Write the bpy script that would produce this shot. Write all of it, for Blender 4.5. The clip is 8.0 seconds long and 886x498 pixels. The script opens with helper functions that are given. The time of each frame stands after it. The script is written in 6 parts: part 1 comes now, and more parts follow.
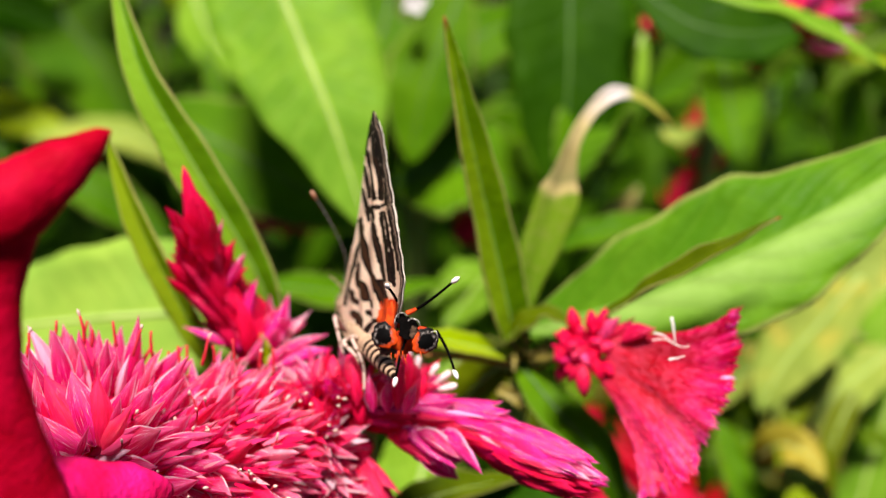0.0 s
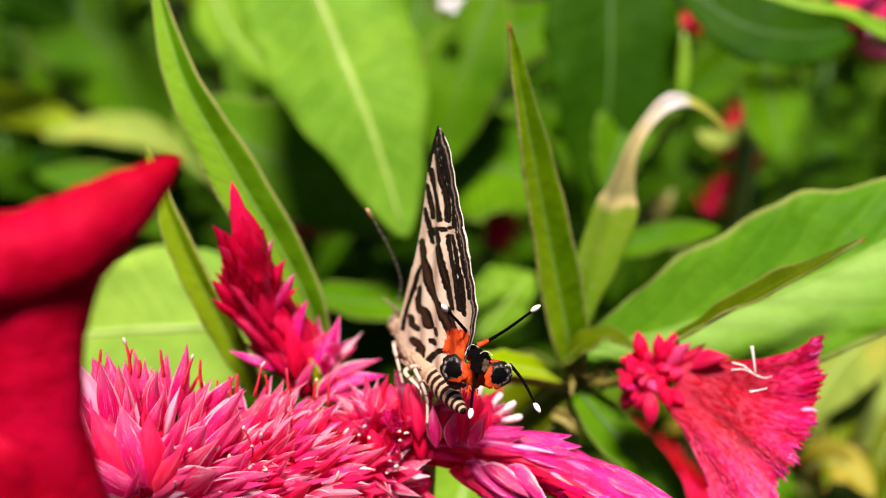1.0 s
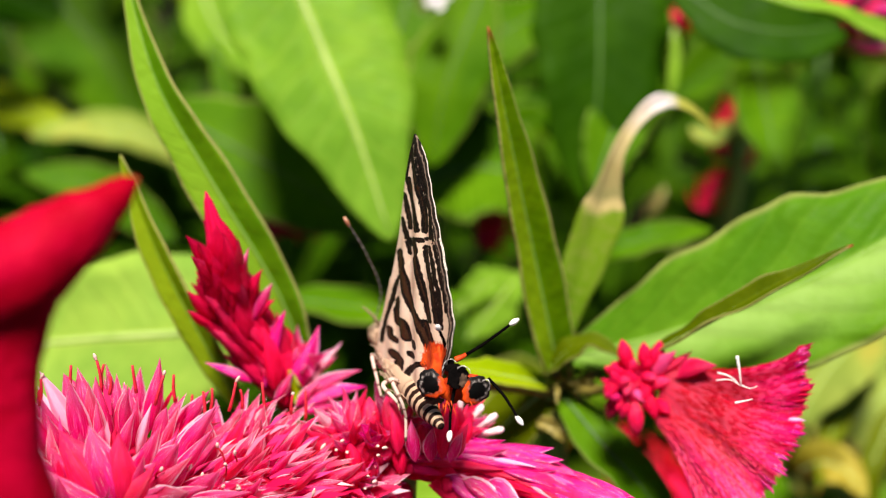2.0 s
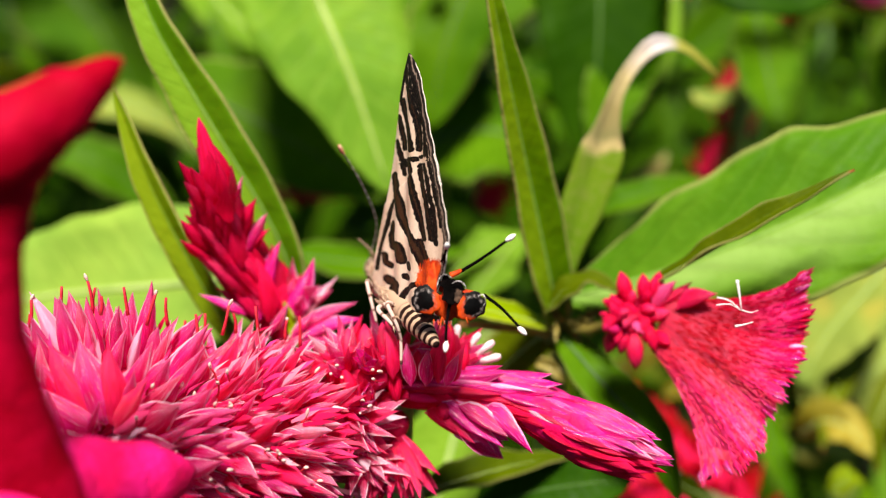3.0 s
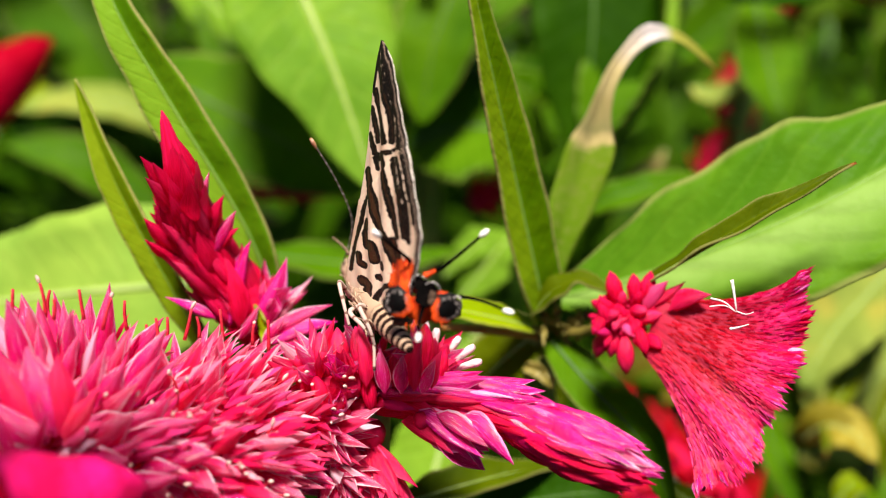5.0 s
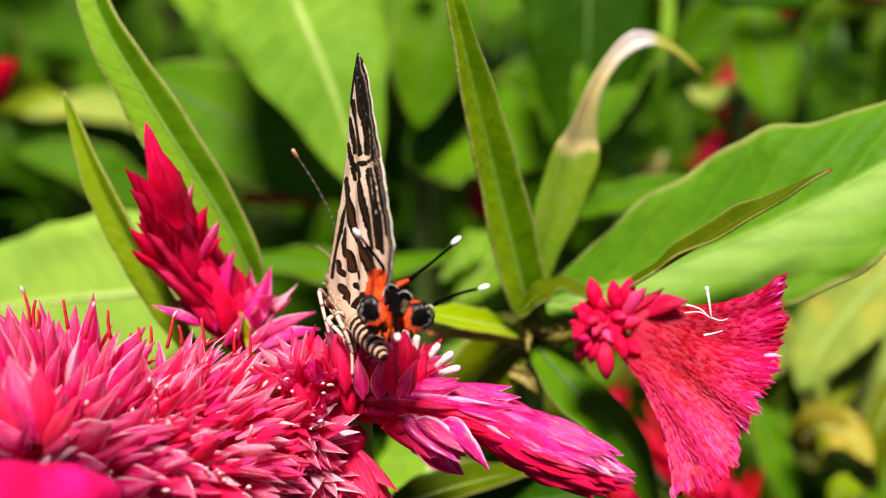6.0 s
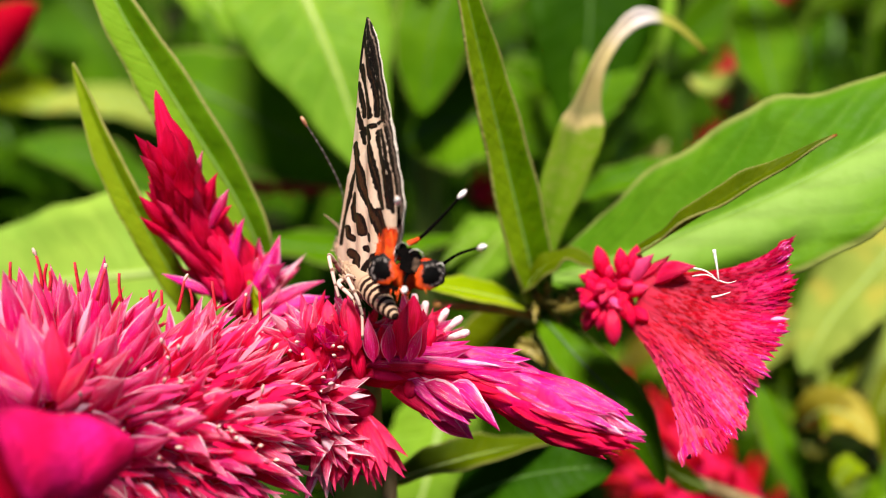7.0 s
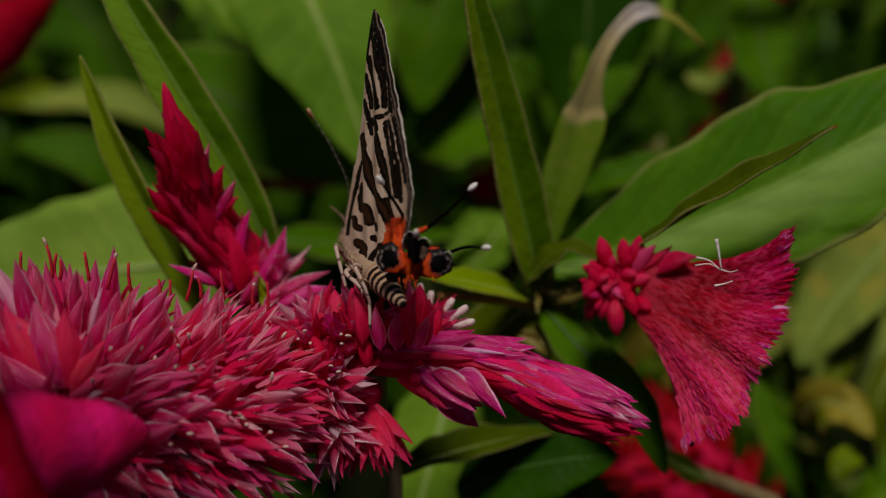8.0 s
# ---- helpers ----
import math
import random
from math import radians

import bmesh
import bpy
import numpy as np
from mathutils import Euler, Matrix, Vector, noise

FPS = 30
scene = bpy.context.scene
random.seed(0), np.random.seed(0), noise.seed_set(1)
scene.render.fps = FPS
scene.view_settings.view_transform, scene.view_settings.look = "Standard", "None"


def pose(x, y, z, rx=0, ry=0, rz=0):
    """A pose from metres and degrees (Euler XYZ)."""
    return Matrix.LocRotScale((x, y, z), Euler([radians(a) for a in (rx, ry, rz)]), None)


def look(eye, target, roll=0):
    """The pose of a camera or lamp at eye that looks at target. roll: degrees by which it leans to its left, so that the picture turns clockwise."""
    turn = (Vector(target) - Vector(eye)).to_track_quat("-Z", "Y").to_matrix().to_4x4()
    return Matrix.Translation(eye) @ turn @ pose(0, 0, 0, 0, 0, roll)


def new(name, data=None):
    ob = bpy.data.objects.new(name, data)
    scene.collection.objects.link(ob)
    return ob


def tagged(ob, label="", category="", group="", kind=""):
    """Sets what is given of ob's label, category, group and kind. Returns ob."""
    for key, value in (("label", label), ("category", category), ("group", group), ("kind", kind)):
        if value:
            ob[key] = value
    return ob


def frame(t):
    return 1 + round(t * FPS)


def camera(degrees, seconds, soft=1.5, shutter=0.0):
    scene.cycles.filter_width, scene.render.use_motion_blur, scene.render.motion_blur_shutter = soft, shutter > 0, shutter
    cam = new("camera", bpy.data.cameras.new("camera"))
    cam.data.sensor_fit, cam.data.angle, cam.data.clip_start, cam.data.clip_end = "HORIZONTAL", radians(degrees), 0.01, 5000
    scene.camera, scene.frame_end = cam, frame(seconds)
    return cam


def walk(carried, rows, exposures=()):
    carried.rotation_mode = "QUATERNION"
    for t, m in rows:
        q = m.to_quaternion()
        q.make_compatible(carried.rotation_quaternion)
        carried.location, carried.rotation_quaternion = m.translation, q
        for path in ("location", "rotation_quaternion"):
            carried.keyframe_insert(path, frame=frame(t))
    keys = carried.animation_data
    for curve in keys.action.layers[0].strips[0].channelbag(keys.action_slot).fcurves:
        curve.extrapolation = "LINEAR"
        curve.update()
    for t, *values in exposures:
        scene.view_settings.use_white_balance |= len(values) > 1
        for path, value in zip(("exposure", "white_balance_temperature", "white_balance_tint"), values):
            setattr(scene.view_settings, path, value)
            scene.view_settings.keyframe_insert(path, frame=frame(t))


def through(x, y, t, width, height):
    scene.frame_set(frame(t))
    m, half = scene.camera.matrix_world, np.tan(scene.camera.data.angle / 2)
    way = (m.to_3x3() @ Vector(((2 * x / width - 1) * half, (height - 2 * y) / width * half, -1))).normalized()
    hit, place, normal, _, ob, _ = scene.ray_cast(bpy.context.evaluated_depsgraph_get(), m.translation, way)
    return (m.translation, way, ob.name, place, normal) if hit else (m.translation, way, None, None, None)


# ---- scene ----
cam = camera(46.0, 8.0, 1.1)
cam.data.dof.use_dof = True
cam.data.dof.focus_distance, cam.data.dof.aperture_fstop = 0.0805, 19.0
EYE, TILT = 0.55, -22.0
ROWS = [
    (0.0, 0.00002, 0.00000, 0.00001, -0.000, 0.000, -0.000),
    (0.5, -0.00285, 0.00319, 0.00225, -0.191, -0.422, -0.618),
    (1.0, -0.00594, 0.00576, 0.00301, -0.193, -0.670, -0.303),
    (1.5, -0.00591, 0.00663, 0.00591, -0.304, -0.973, -0.211),
    (1.7, -0.00402, 0.00750, 0.00641, -0.150, -1.383, -0.030),
    (2.8, -0.00466, 0.00805, -0.00312, -0.304, -0.536, 0.318),
    (3.0, -0.00342, 0.00855, -0.00190, 0.046, -1.047, 0.337),
    (3.5, -0.00109, 0.01105, -0.00256, 0.031, -1.249, 0.555),
    (4.0, 0.00021, 0.01396, -0.00285, 0.237, -1.110, 0.281),
    (4.5, 0.00048, 0.01417, -0.00106, 0.630, -1.239, 0.515),
    (4.7, -0.00124, 0.01397, -0.00192, 0.286, -0.984, 0.555),
    (5.8, 0.00114, 0.01279, -0.00201, 1.138, -1.100, 0.736),
    (6.0, 0.00206, 0.01219, -0.00142, 1.366, -1.048, 0.859),
    (6.5, 0.00054, 0.01208, -0.00365, 1.237, -0.830, 0.847),
    (7.0, 0.00104, 0.01164, -0.00497, 1.182, -0.537, 1.042),
    (7.5, -0.00079, 0.01064, -0.00496, 0.784, -0.554, 1.196),
    (8.0, -0.00003, 0.01071, -0.00580, 0.770, -0.513, 1.115),
]

EXPOSURES = [(0.0, 0.28, 7000, 15), (7.2, 0.28, 7000, 15), (7.5, -0.62, 7000, 15), (8.0, -1.9, 7000, 15)]
walk(cam, [(t, pose(0, 0, EYE, TILT) @ pose(x, y, z, 90 + pitch, roll, yaw)) for t, x, y, z, yaw, pitch, roll in ROWS], EXPOSURES)

# ---- daylight: a sun veiled by thin cloud, very high behind the path, and the sky ----
SUN_ELEVATION, SUN_AZIMUTH = 70.0, 186.0  # degrees; azimuth from +y, clockwise
world = bpy.data.worlds.new("sky")
scene.world = world
world.use_nodes = True
wn = world.node_tree.nodes
sky = wn.new("ShaderNodeTexSky")
sky.sky_type, sky.sun_disc = "NISHITA", False
sky.sun_elevation, sky.sun_rotation = radians(SUN_ELEVATION), radians(SUN_AZIMUTH)
world.node_tree.links.new(sky.outputs["Color"], wn["Background"].inputs["Color"])
wn["Background"].inputs["Strength"].default_value = 0.045
sun = new("sun", bpy.data.lights.new("sun", "SUN"))
sun.data.energy, sun.data.angle, sun.data.color = 8.0, radians(13.0), (1.0, 0.95, 0.87)
sun_way = Vector((math.sin(radians(SUN_AZIMUTH)) * math.cos(radians(SUN_ELEVATION)),
                  math.cos(radians(SUN_AZIMUTH)) * math.cos(radians(SUN_ELEVATION)), math.sin(radians(SUN_ELEVATION))))
sun.matrix_world = look(tuple(3 * sun_way), (0, 0, 0))


# ---- materials ----
class Nodes:
    """A small builder of node materials."""

    def __init__(self, name):
        self.mat = bpy.data.materials.new(name)
        self.mat.use_nodes = True
        self.tree = self.mat.node_tree
        self.bsdf = self.tree.nodes["Principled BSDF"]
        self.out = self.tree.nodes["Material Output"]

    def put(self, socket, value):
        if isinstance(value, bpy.types.NodeSocket):
            self.tree.links.new(value, socket)
        elif value is not None:
            socket.default_value = value

    def add(self, kind, inputs=(), operation="", smooth=False, blend="", attribute=""):
        n = self.tree.nodes.new(kind)
        if operation:
            n.operation = operation
        if smooth:
            n.interpolation_type = "SMOOTHSTEP"
        if blend:
            n.data_type, n.blend_type = "RGBA", blend
        if attribute:
            n.attribute_name = attribute
        for k, v in dict(inputs).items():
            self.put(n.inputs[k], v)
        return n

    def math(self, op, a, b=None, c=None):
        return self.add("ShaderNodeMath", {0: a, 1: b, 2: c}, operation=op).outputs[0]

    def step(self, x, lo, hi, to0=0.0, to1=1.0):
        return self.add("ShaderNodeMapRange", {0: x, 1: lo, 2: hi, 3: to0, 4: to1}, smooth=True).outputs[0]

    def mix(self, f, a, b, kind="MIX"):
        n = self.add("ShaderNodeMix", blend=kind)
        self.put(n.inputs[0], f)
        self.put(n.inputs[6], a)
        self.put(n.inputs[7], b)
        return n.outputs[2]

    def noise(self, scale, vector=None, detail=3.0, rough=0.55):
        n = self.add("ShaderNodeTexNoise", {"Scale": scale, "Detail": detail, "Roughness": rough})
        self.put(n.inputs["Vector"], vector)
        return n.outputs["Fac"]

    def stretch(self, vector, x, y, z):
        return self.add("ShaderNodeVectorMath", {0: vector, 1: (x, y, z)}, operation="MULTIPLY").outputs[0]

    def here(self):
        return self.add("ShaderNodeTexCoord").outputs["Object"]

    def uv(self):
        u = self.add("ShaderNodeUVMap").outputs[0]
        s = self.add("ShaderNodeSeparateXYZ", {0: u})
        return u, s.outputs[0], s.outputs[1]

    def chance(self):
        return self.add("ShaderNodeObjectInfo").outputs["Random"]

    def island(self):
        return self.add("ShaderNodeNewGeometry").outputs["Random Per Island"]

    def finish(self, colour, rough=0.5, height=None, bump=0.3, through=0.0, through_colour=None, distance=0.0003, **more):
        self.put(self.bsdf.inputs["Base Color"], colour)
        self.put(self.bsdf.inputs["Roughness"], rough)
        for k, v in more.items():
            self.put(self.bsdf.inputs[k.replace("_", " ")], v)
        if height is not None:
            b = self.add("ShaderNodeBump", {"Strength": bump, "Distance": distance, "Height": height})
            self.put(self.bsdf.inputs["Normal"], b.outputs[0])
        if through:
            t = self.add("ShaderNodeBsdfTranslucent", {0: through_colour or colour})
            m = self.add("ShaderNodeMixShader", {0: through, 1: self.bsdf.outputs[0], 2: t.outputs[0]})
            self.put(self.out.inputs[0], m.outputs[0])
        return self.mat


def rgb(r, g, b):
    return (r, g, b, 1.0)


def leaf_material(name, dark, light, vein, veins=13.0, slant=1.6, spots=0.0, edge=0.0, by_island=False, half=0.0, ribs=0.10, pale=(1.45, 1.25, 2.2), spine=0.8, fade=0.0, pillow=0.0, tip=0.0):
    """A leaf: a pale midrib, slanting side veins, mottling; spots: yellow and brown decay; half: light and sheen
    painted in as a paler half (below 0: the other half); fade: where the paler half ends.
    """
    dark, light, vein = [(c[0] * 0.90, c[1] * 0.92, c[2] * 0.28) for c in (dark, light, vein)]
    n = Nodes(name)
    u, s, v = n.uv()
    side = n.math("ABSOLUTE", n.math("MULTIPLY_ADD", v, 2.0, -1.0))
    here = n.here()
    coarse, fine, quilt = n.noise(90.0, here), n.noise(700.0, here), n.noise(260.0, here)
    colour = n.mix(n.step(coarse, 0.35, 0.68), rgb(*dark), rgb(*light))
    large = n.noise(38.0, here, 2.0)
    colour = n.mix(n.math("MULTIPLY", n.step(large, 0.46, 0.64), 0.55), colour, rgb(light[0] * 1.25, light[1] * 1.10, light[2] * 0.9))
    colour = n.mix(n.math("MULTIPLY", n.step(quilt, 0.62, 0.40), 0.30), colour, rgb(dark[0] * 0.6, dark[1] * 0.7, dark[2] * 0.6))
    # light on one half of the blade, painted in as a paler tone
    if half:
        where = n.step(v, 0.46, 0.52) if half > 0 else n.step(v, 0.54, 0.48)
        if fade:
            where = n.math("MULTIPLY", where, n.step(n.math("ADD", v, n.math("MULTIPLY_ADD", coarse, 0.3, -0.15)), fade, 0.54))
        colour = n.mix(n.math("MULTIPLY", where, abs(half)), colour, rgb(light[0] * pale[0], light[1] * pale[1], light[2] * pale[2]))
    chance = n.island() if by_island else n.chance()
    colour = n.mix(n.math("MULTIPLY", chance, 0.2), colour, rgb(light[0] * 1.3, light[1] * 1.02, light[2] * 0.6))
    phase = n.math("FRACT", n.math("ADD", n.math("MULTIPLY", s, veins), n.math("ADD", n.math("MULTIPLY", side, -slant), n.math("MULTIPLY", coarse, 0.7 if pillow else 1.6))))
    rib = n.step(n.math("ABSOLUTE", n.math("SUBTRACT", phase, 0.5)), 0.02, 0.13, 1.0, 0.0)
    middle = n.step(side, 0.02, 0.09, 1.0, 0.0)
    colour = n.mix(n.math("MULTIPLY", rib, ribs), colour, rgb(*vein))
    colour = n.mix(n.math("MULTIPLY", middle, spine), colour, rgb(*vein))
    colour = n.mix(n.math("MULTIPLY", n.step(fine, 0.5, 0.75), 0.18), colour, rgb(light[0] * 1.3, light[1] * 1.2, light[2]))
    if edge:
        colour = n.mix(n.math("MULTIPLY", n.step(side, 0.9, 0.985), edge), colour, rgb(0.40, 0.36, 0.14))
    if tip:
        colour = n.mix(n.math("MULTIPLY", n.step(n.math("ADD", s, n.math("MULTIPLY_ADD", coarse, 0.04, -0.02)), 0.94, 0.985), tip), colour, rgb(0.30, 0.075, 0.022))
    if spots:
        rot = n.noise(150.0, here, 5.0)
        colour = n.mix(n.math("MULTIPLY", n.step(rot, 0.53, 0.64), spots), colour, rgb(0.42, 0.37, 0.06))
        colour = n.mix(n.math("MULTIPLY", n.step(rot, 0.66, 0.75), spots), colour, rgb(0.16, 0.08, 0.03))
    height = n.math("ADD", n.math("MULTIPLY", n.step(n.math("ABSOLUTE", n.math("SUBTRACT", phase, 0.5)), 0.0, 0.42), pillow) if pillow else n.math("MULTIPLY", rib, -1.8 * ribs), n.math("ADD", n.math("MULTIPLY", quilt, 0.9), n.math("MULTIPLY", fine, 0.25)))
    glow = n.mix(0.55, colour, rgb(light[0] * 1.6, light[1] * 1.4, light[2] * 0.6))
    return n.finish(colour, n.step(fine, 0.3, 0.7, 0.42, 0.6), height, 0.5, 0.30, glow, 0.0007, **{"Specular_IOR_Level": 0.04})


LEAF_LIGHT = leaf_material("light green leaf", (0.118, 0.278, 0.0576), (0.18, 0.374, 0.101), (0.4, 0.547, 0.245))
# half and fade put the sheen below the midrib into the colour
LEAF_BROAD = leaf_material("broad leaf with sheen painted along its midrib", (0.055, 0.192, 0.0216), (0.1, 0.259, 0.0432), (0.17, 0.346, 0.072), veins=8.0, slant=2.4, half=0.95, ribs=0.12, pale=(3.0, 1.9, 9.0), edge=0.45, spine=0.5, fade=0.95, pillow=0.5)
LEAF_PALE = leaf_material("pale green leaf", (0.17, 0.336, 0.158), (0.26, 0.451, 0.245), (0.46, 0.595, 0.36))
# the paler half paints the light on one side of the fold
LEAF_COOL = leaf_material("long leaf with one half painted lit", (0.08, 0.24, 0.0158), (0.125, 0.307, 0.0259), (0.19, 0.365, 0.0432), veins=22.0, edge=0.8, half=-0.75, ribs=0.05, pale=(1.9, 1.45, 4.0), spine=0.35)
LEAF_MID = leaf_material("mid green leaf", (0.042, 0.144, 0.00504), (0.08, 0.211, 0.00864), (0.15, 0.288, 0.0288), edge=0.35, spine=0.45)
LEAF_BLADE = leaf_material("narrow leaf with one half painted lit", (0.095, 0.226, 0.0072), (0.145, 0.288, 0.0108), (0.21, 0.336, 0.0216), veins=22.0, edge=0.8, half=-0.7, ribs=0.05, pale=(1.75, 1.4, 3.0), spine=0.35, tip=0.8)
LEAF_DARK = leaf_material("dark green leaf", (0.012, 0.0595, 0.00288), (0.026, 0.096, 0.00432), (0.05, 0.134, 0.0115), spine=0.4)
LEAF_OLIVE = leaf_material("olive leaf", (0.06, 0.101, 0.0036), (0.105, 0.149, 0.00576), (0.2, 0.25, 0.0216), veins=20.0, edge=0.4, ribs=0.05, spine=0.3, tip=0.8)
# again one half is painted paler, as the lit side of the fold
LEAF_LIME = leaf_material("lime green narrow leaf", (0.13, 0.259, 0.0144), (0.19, 0.326, 0.0252), (0.26, 0.384, 0.0576), veins=22.0, edge=0.7, half=-0.5, ribs=0.04, spine=0.3)
LEAF_FRESH = leaf_material("fresh green leaf", (0.052, 0.168, 0.00864), (0.09, 0.23, 0.0158), (0.16, 0.307, 0.036), edge=0.2, pillow=0.8, spine=0.4)
LEAF_SOFT = leaf_material("yellowing soft green leaf", (0.09, 0.216, 0.013), (0.15, 0.288, 0.0252), (0.22, 0.336, 0.0432), spots=0.45, pillow=0.8, spine=0.3)
LEAF_YELLOW = leaf_material("yellow green leaf", (0.21, 0.346, 0.00864), (0.32, 0.442, 0.018), (0.48, 0.557, 0.0648), edge=0.4)
LEAF_SPOTTED = leaf_material("decaying spotted leaf", (0.18, 0.288, 0.158), (0.28, 0.384, 0.259), (0.4, 0.48, 0.288), spots=0.7)
LEAF_WITHERED = leaf_material("withered tan leaf", (0.16, 0.134, 0.0288), (0.3, 0.25, 0.0864), (0.34, 0.288, 0.0864), spots=0.7)
# shade inside the far bed is put into these near-black greens
LEAF_FAR = leaf_material("far leaf with shade in its colour", (0.007, 0.0365, 0.00144), (0.036, 0.11, 0.00432), (0.1, 0.192, 0.018), by_island=True)


def stem_material(name, a, b):
    n = Nodes(name)
    here = n.here()
    long = n.noise(240.0, n.stretch(here, 1, 1, 0.12))
    fine = n.noise(1500.0, here)
    colour = n.mix(n.step(long, 0.35, 0.65), rgb(*a), rgb(*b))
    return n.finish(colour, 0.55, n.math("ADD", long, n.math("MULTIPLY", fine, 0.3)), 0.4, 0.12)


STEM = stem_material("green stem", (0.13, 0.24, 0.04), (0.26, 0.36, 0.08))
STEM_RUSSET = stem_material("russet stalk", (0.42, 0.17, 0.04), (0.60, 0.32, 0.10))
STEM_TAN = stem_material("tan dry stalk", (0.36, 0.24, 0.10), (0.55, 0.42, 0.22))
WITHERED = stem_material("withered brown bract", (0.10, 0.078, 0.014), (0.23, 0.19, 0.035))


def petal_material(name, deep, bright, pale, paleness, rough=0.38, through=0.3, edge=0.5, gloss=0.15, tip=0.0):
    """A silky tepal: lengthwise streaks, a paler or darker tip, highlights painted pale on streaks and tip, and a
    colour of its own.
    """
    n = Nodes(name)
    u, s, v = n.uv()
    chance = n.chance()
    moved = n.add("ShaderNodeVectorMath", {0: n.stretch(u, 1.4, 24.0, 1.0), 1: chance}, operation="ADD").outputs[0]
    streak = n.noise(2.6, moved, 3.0)
    colour = n.mix(n.step(streak, 0.38, 0.6), rgb(*deep), rgb(*bright))
    # painted highlight on the peaks of the streaks
    colour = n.mix(n.math("MULTIPLY", n.step(streak, 0.61, 0.68), 0.85 * edge), colour, rgb(*pale))
    colour = n.mix(n.math("MULTIPLY", n.step(chance, 1.0 - paleness, 1.0), 0.9), colour, rgb(*pale))
    if tip:
        colour = n.mix(n.math("MULTIPLY", n.step(n.math("ADD", s, n.math("MULTIPLY_ADD", streak, 0.5, -0.25)), 0.40, 0.95), tip), colour, rgb(*pale))
    side = n.math("ABSOLUTE", n.math("MULTIPLY_ADD", v, 2.0, -1.0))
    rim = n.math("MULTIPLY", n.step(n.math("ADD", side, n.math("MULTIPLY_ADD", streak, 0.4, -0.2)), 0.84, 0.96), edge)
    colour = n.mix(rim, colour, rgb(*pale))
    colour = n.mix(n.math("MULTIPLY", n.step(s, 0.35, 0.0), 0.2), colour, rgb(deep[0] * 0.55, deep[1] * 0.5, deep[2] * 0.5))
    fine = n.noise(2600.0, n.here(), 2.0)
    height = n.math("ADD", n.math("MULTIPLY", streak, 1.0), n.math("MULTIPLY", fine, 0.15))
    glow = n.mix(0.5, colour, rgb(*bright))
    return n.finish(colour, rough, height, 0.5, through, glow, 0.00025, Specular_IOR_Level=gloss)


PETAL_PINK = petal_material("pink tepal", (0.70, 0.003, 0.060), (0.96, 0.018, 0.37), (0.97, 0.74, 0.97), 0.05, 0.22, edge=0.9, through=0.45, gloss=1.0, tip=0.12)
PETAL_PALE = petal_material("pale papery tepal", (0.72, 0.005, 0.045), (0.96, 0.04, 0.30), (0.97, 0.82, 0.96), 0.18, 0.22, edge=1.0, through=0.45, gloss=1.0, tip=0.18)
PETAL_CRIMSON = petal_material("crimson tepal", (0.68, 0.003, 0.038), (0.93, 0.009, 0.12), (0.95, 0.08, 0.32), 0.12, edge=0.3, through=0.32, tip=0.2, gloss=0.4)
PETAL_MAGENTA = petal_material("magenta tepal", (0.58, 0.002, 0.09), (0.92, 0.008, 0.36), (0.96, 0.50, 0.92), 0.12, 0.2, 0.22, edge=0.5, gloss=1.0)
PETAL_FLAME = petal_material("scarlet crimson tepal", (0.64, 0.003, 0.026), (0.92, 0.009, 0.10), (0.93, 0.03, 0.28), 0.10, edge=0.15, through=0.4, tip=0.12, gloss=0.1)
PETAL_FAR = petal_material("far red tepal", (0.56, 0.003, 0.010), (0.74, 0.014, 0.03), (0.85, 0.05, 0.08), 0.3, edge=0.1, through=0.5)


def fine_tepal_material():
    n = Nodes("fine pale tepal")
    k = n.island()
    colour = n.mix(n.step(k, 0.2, 0.6), rgb(0.76, 0.008, 0.09), rgb(0.94, 0.06, 0.30))
    colour = n.mix(n.step(k, 0.62, 0.95), colour, rgb(0.94, 0.50, 0.60))
    return n.finish(colour, 0.35, None, 0.0, 0.4, Specular_IOR_Level=0.3)


FINE = fine_tepal_material()


def velvet_material(name, a, b, gloss=0.1):
    n = Nodes(name)
    here = n.here()
    coarse, fine = n.noise(300.0, here), n.noise(2400.0, here)
    colour = n.mix(n.step(coarse, 0.35, 0.65), rgb(*a), rgb(*b))
    return n.finish(colour, 0.55, n.math("ADD", coarse, n.math("MULTIPLY", fine, 0.6)), 0.6, 0.15, None, 0.0004, Specular_IOR_Level=gloss)


CREST = velvet_material("velvety red crest", (0.32, 0.0008, 0.012), (0.46, 0.002, 0.028), gloss=0.03)
CREST_PINK = velvet_material("velvety pink crest", (0.70, 0.005, 0.09), (0.92, 0.012, 0.22))
CORE = velvet_material("dark red flower core", (0.46, 0.004, 0.03), (0.66, 0.010, 0.08))
FILAMENT = velvet_material("red filament", (0.52, 0.01, 0.03), (0.68, 0.05, 0.08))
ANTHER = velvet_material("cream anther", (0.74, 0.50, 0.46), (0.82, 0.66, 0.60))
STIGMA = velvet_material("pinkish white anther", (0.82, 0.55, 0.60), (0.86, 0.74, 0.76))
FLUFF = velvet_material("white fluff", (0.80, 0.74, 0.74), (0.85, 0.82, 0.82))
WHITE_PETAL = velvet_material("white petal", (0.80, 0.78, 0.84), (0.86, 0.85, 0.88))


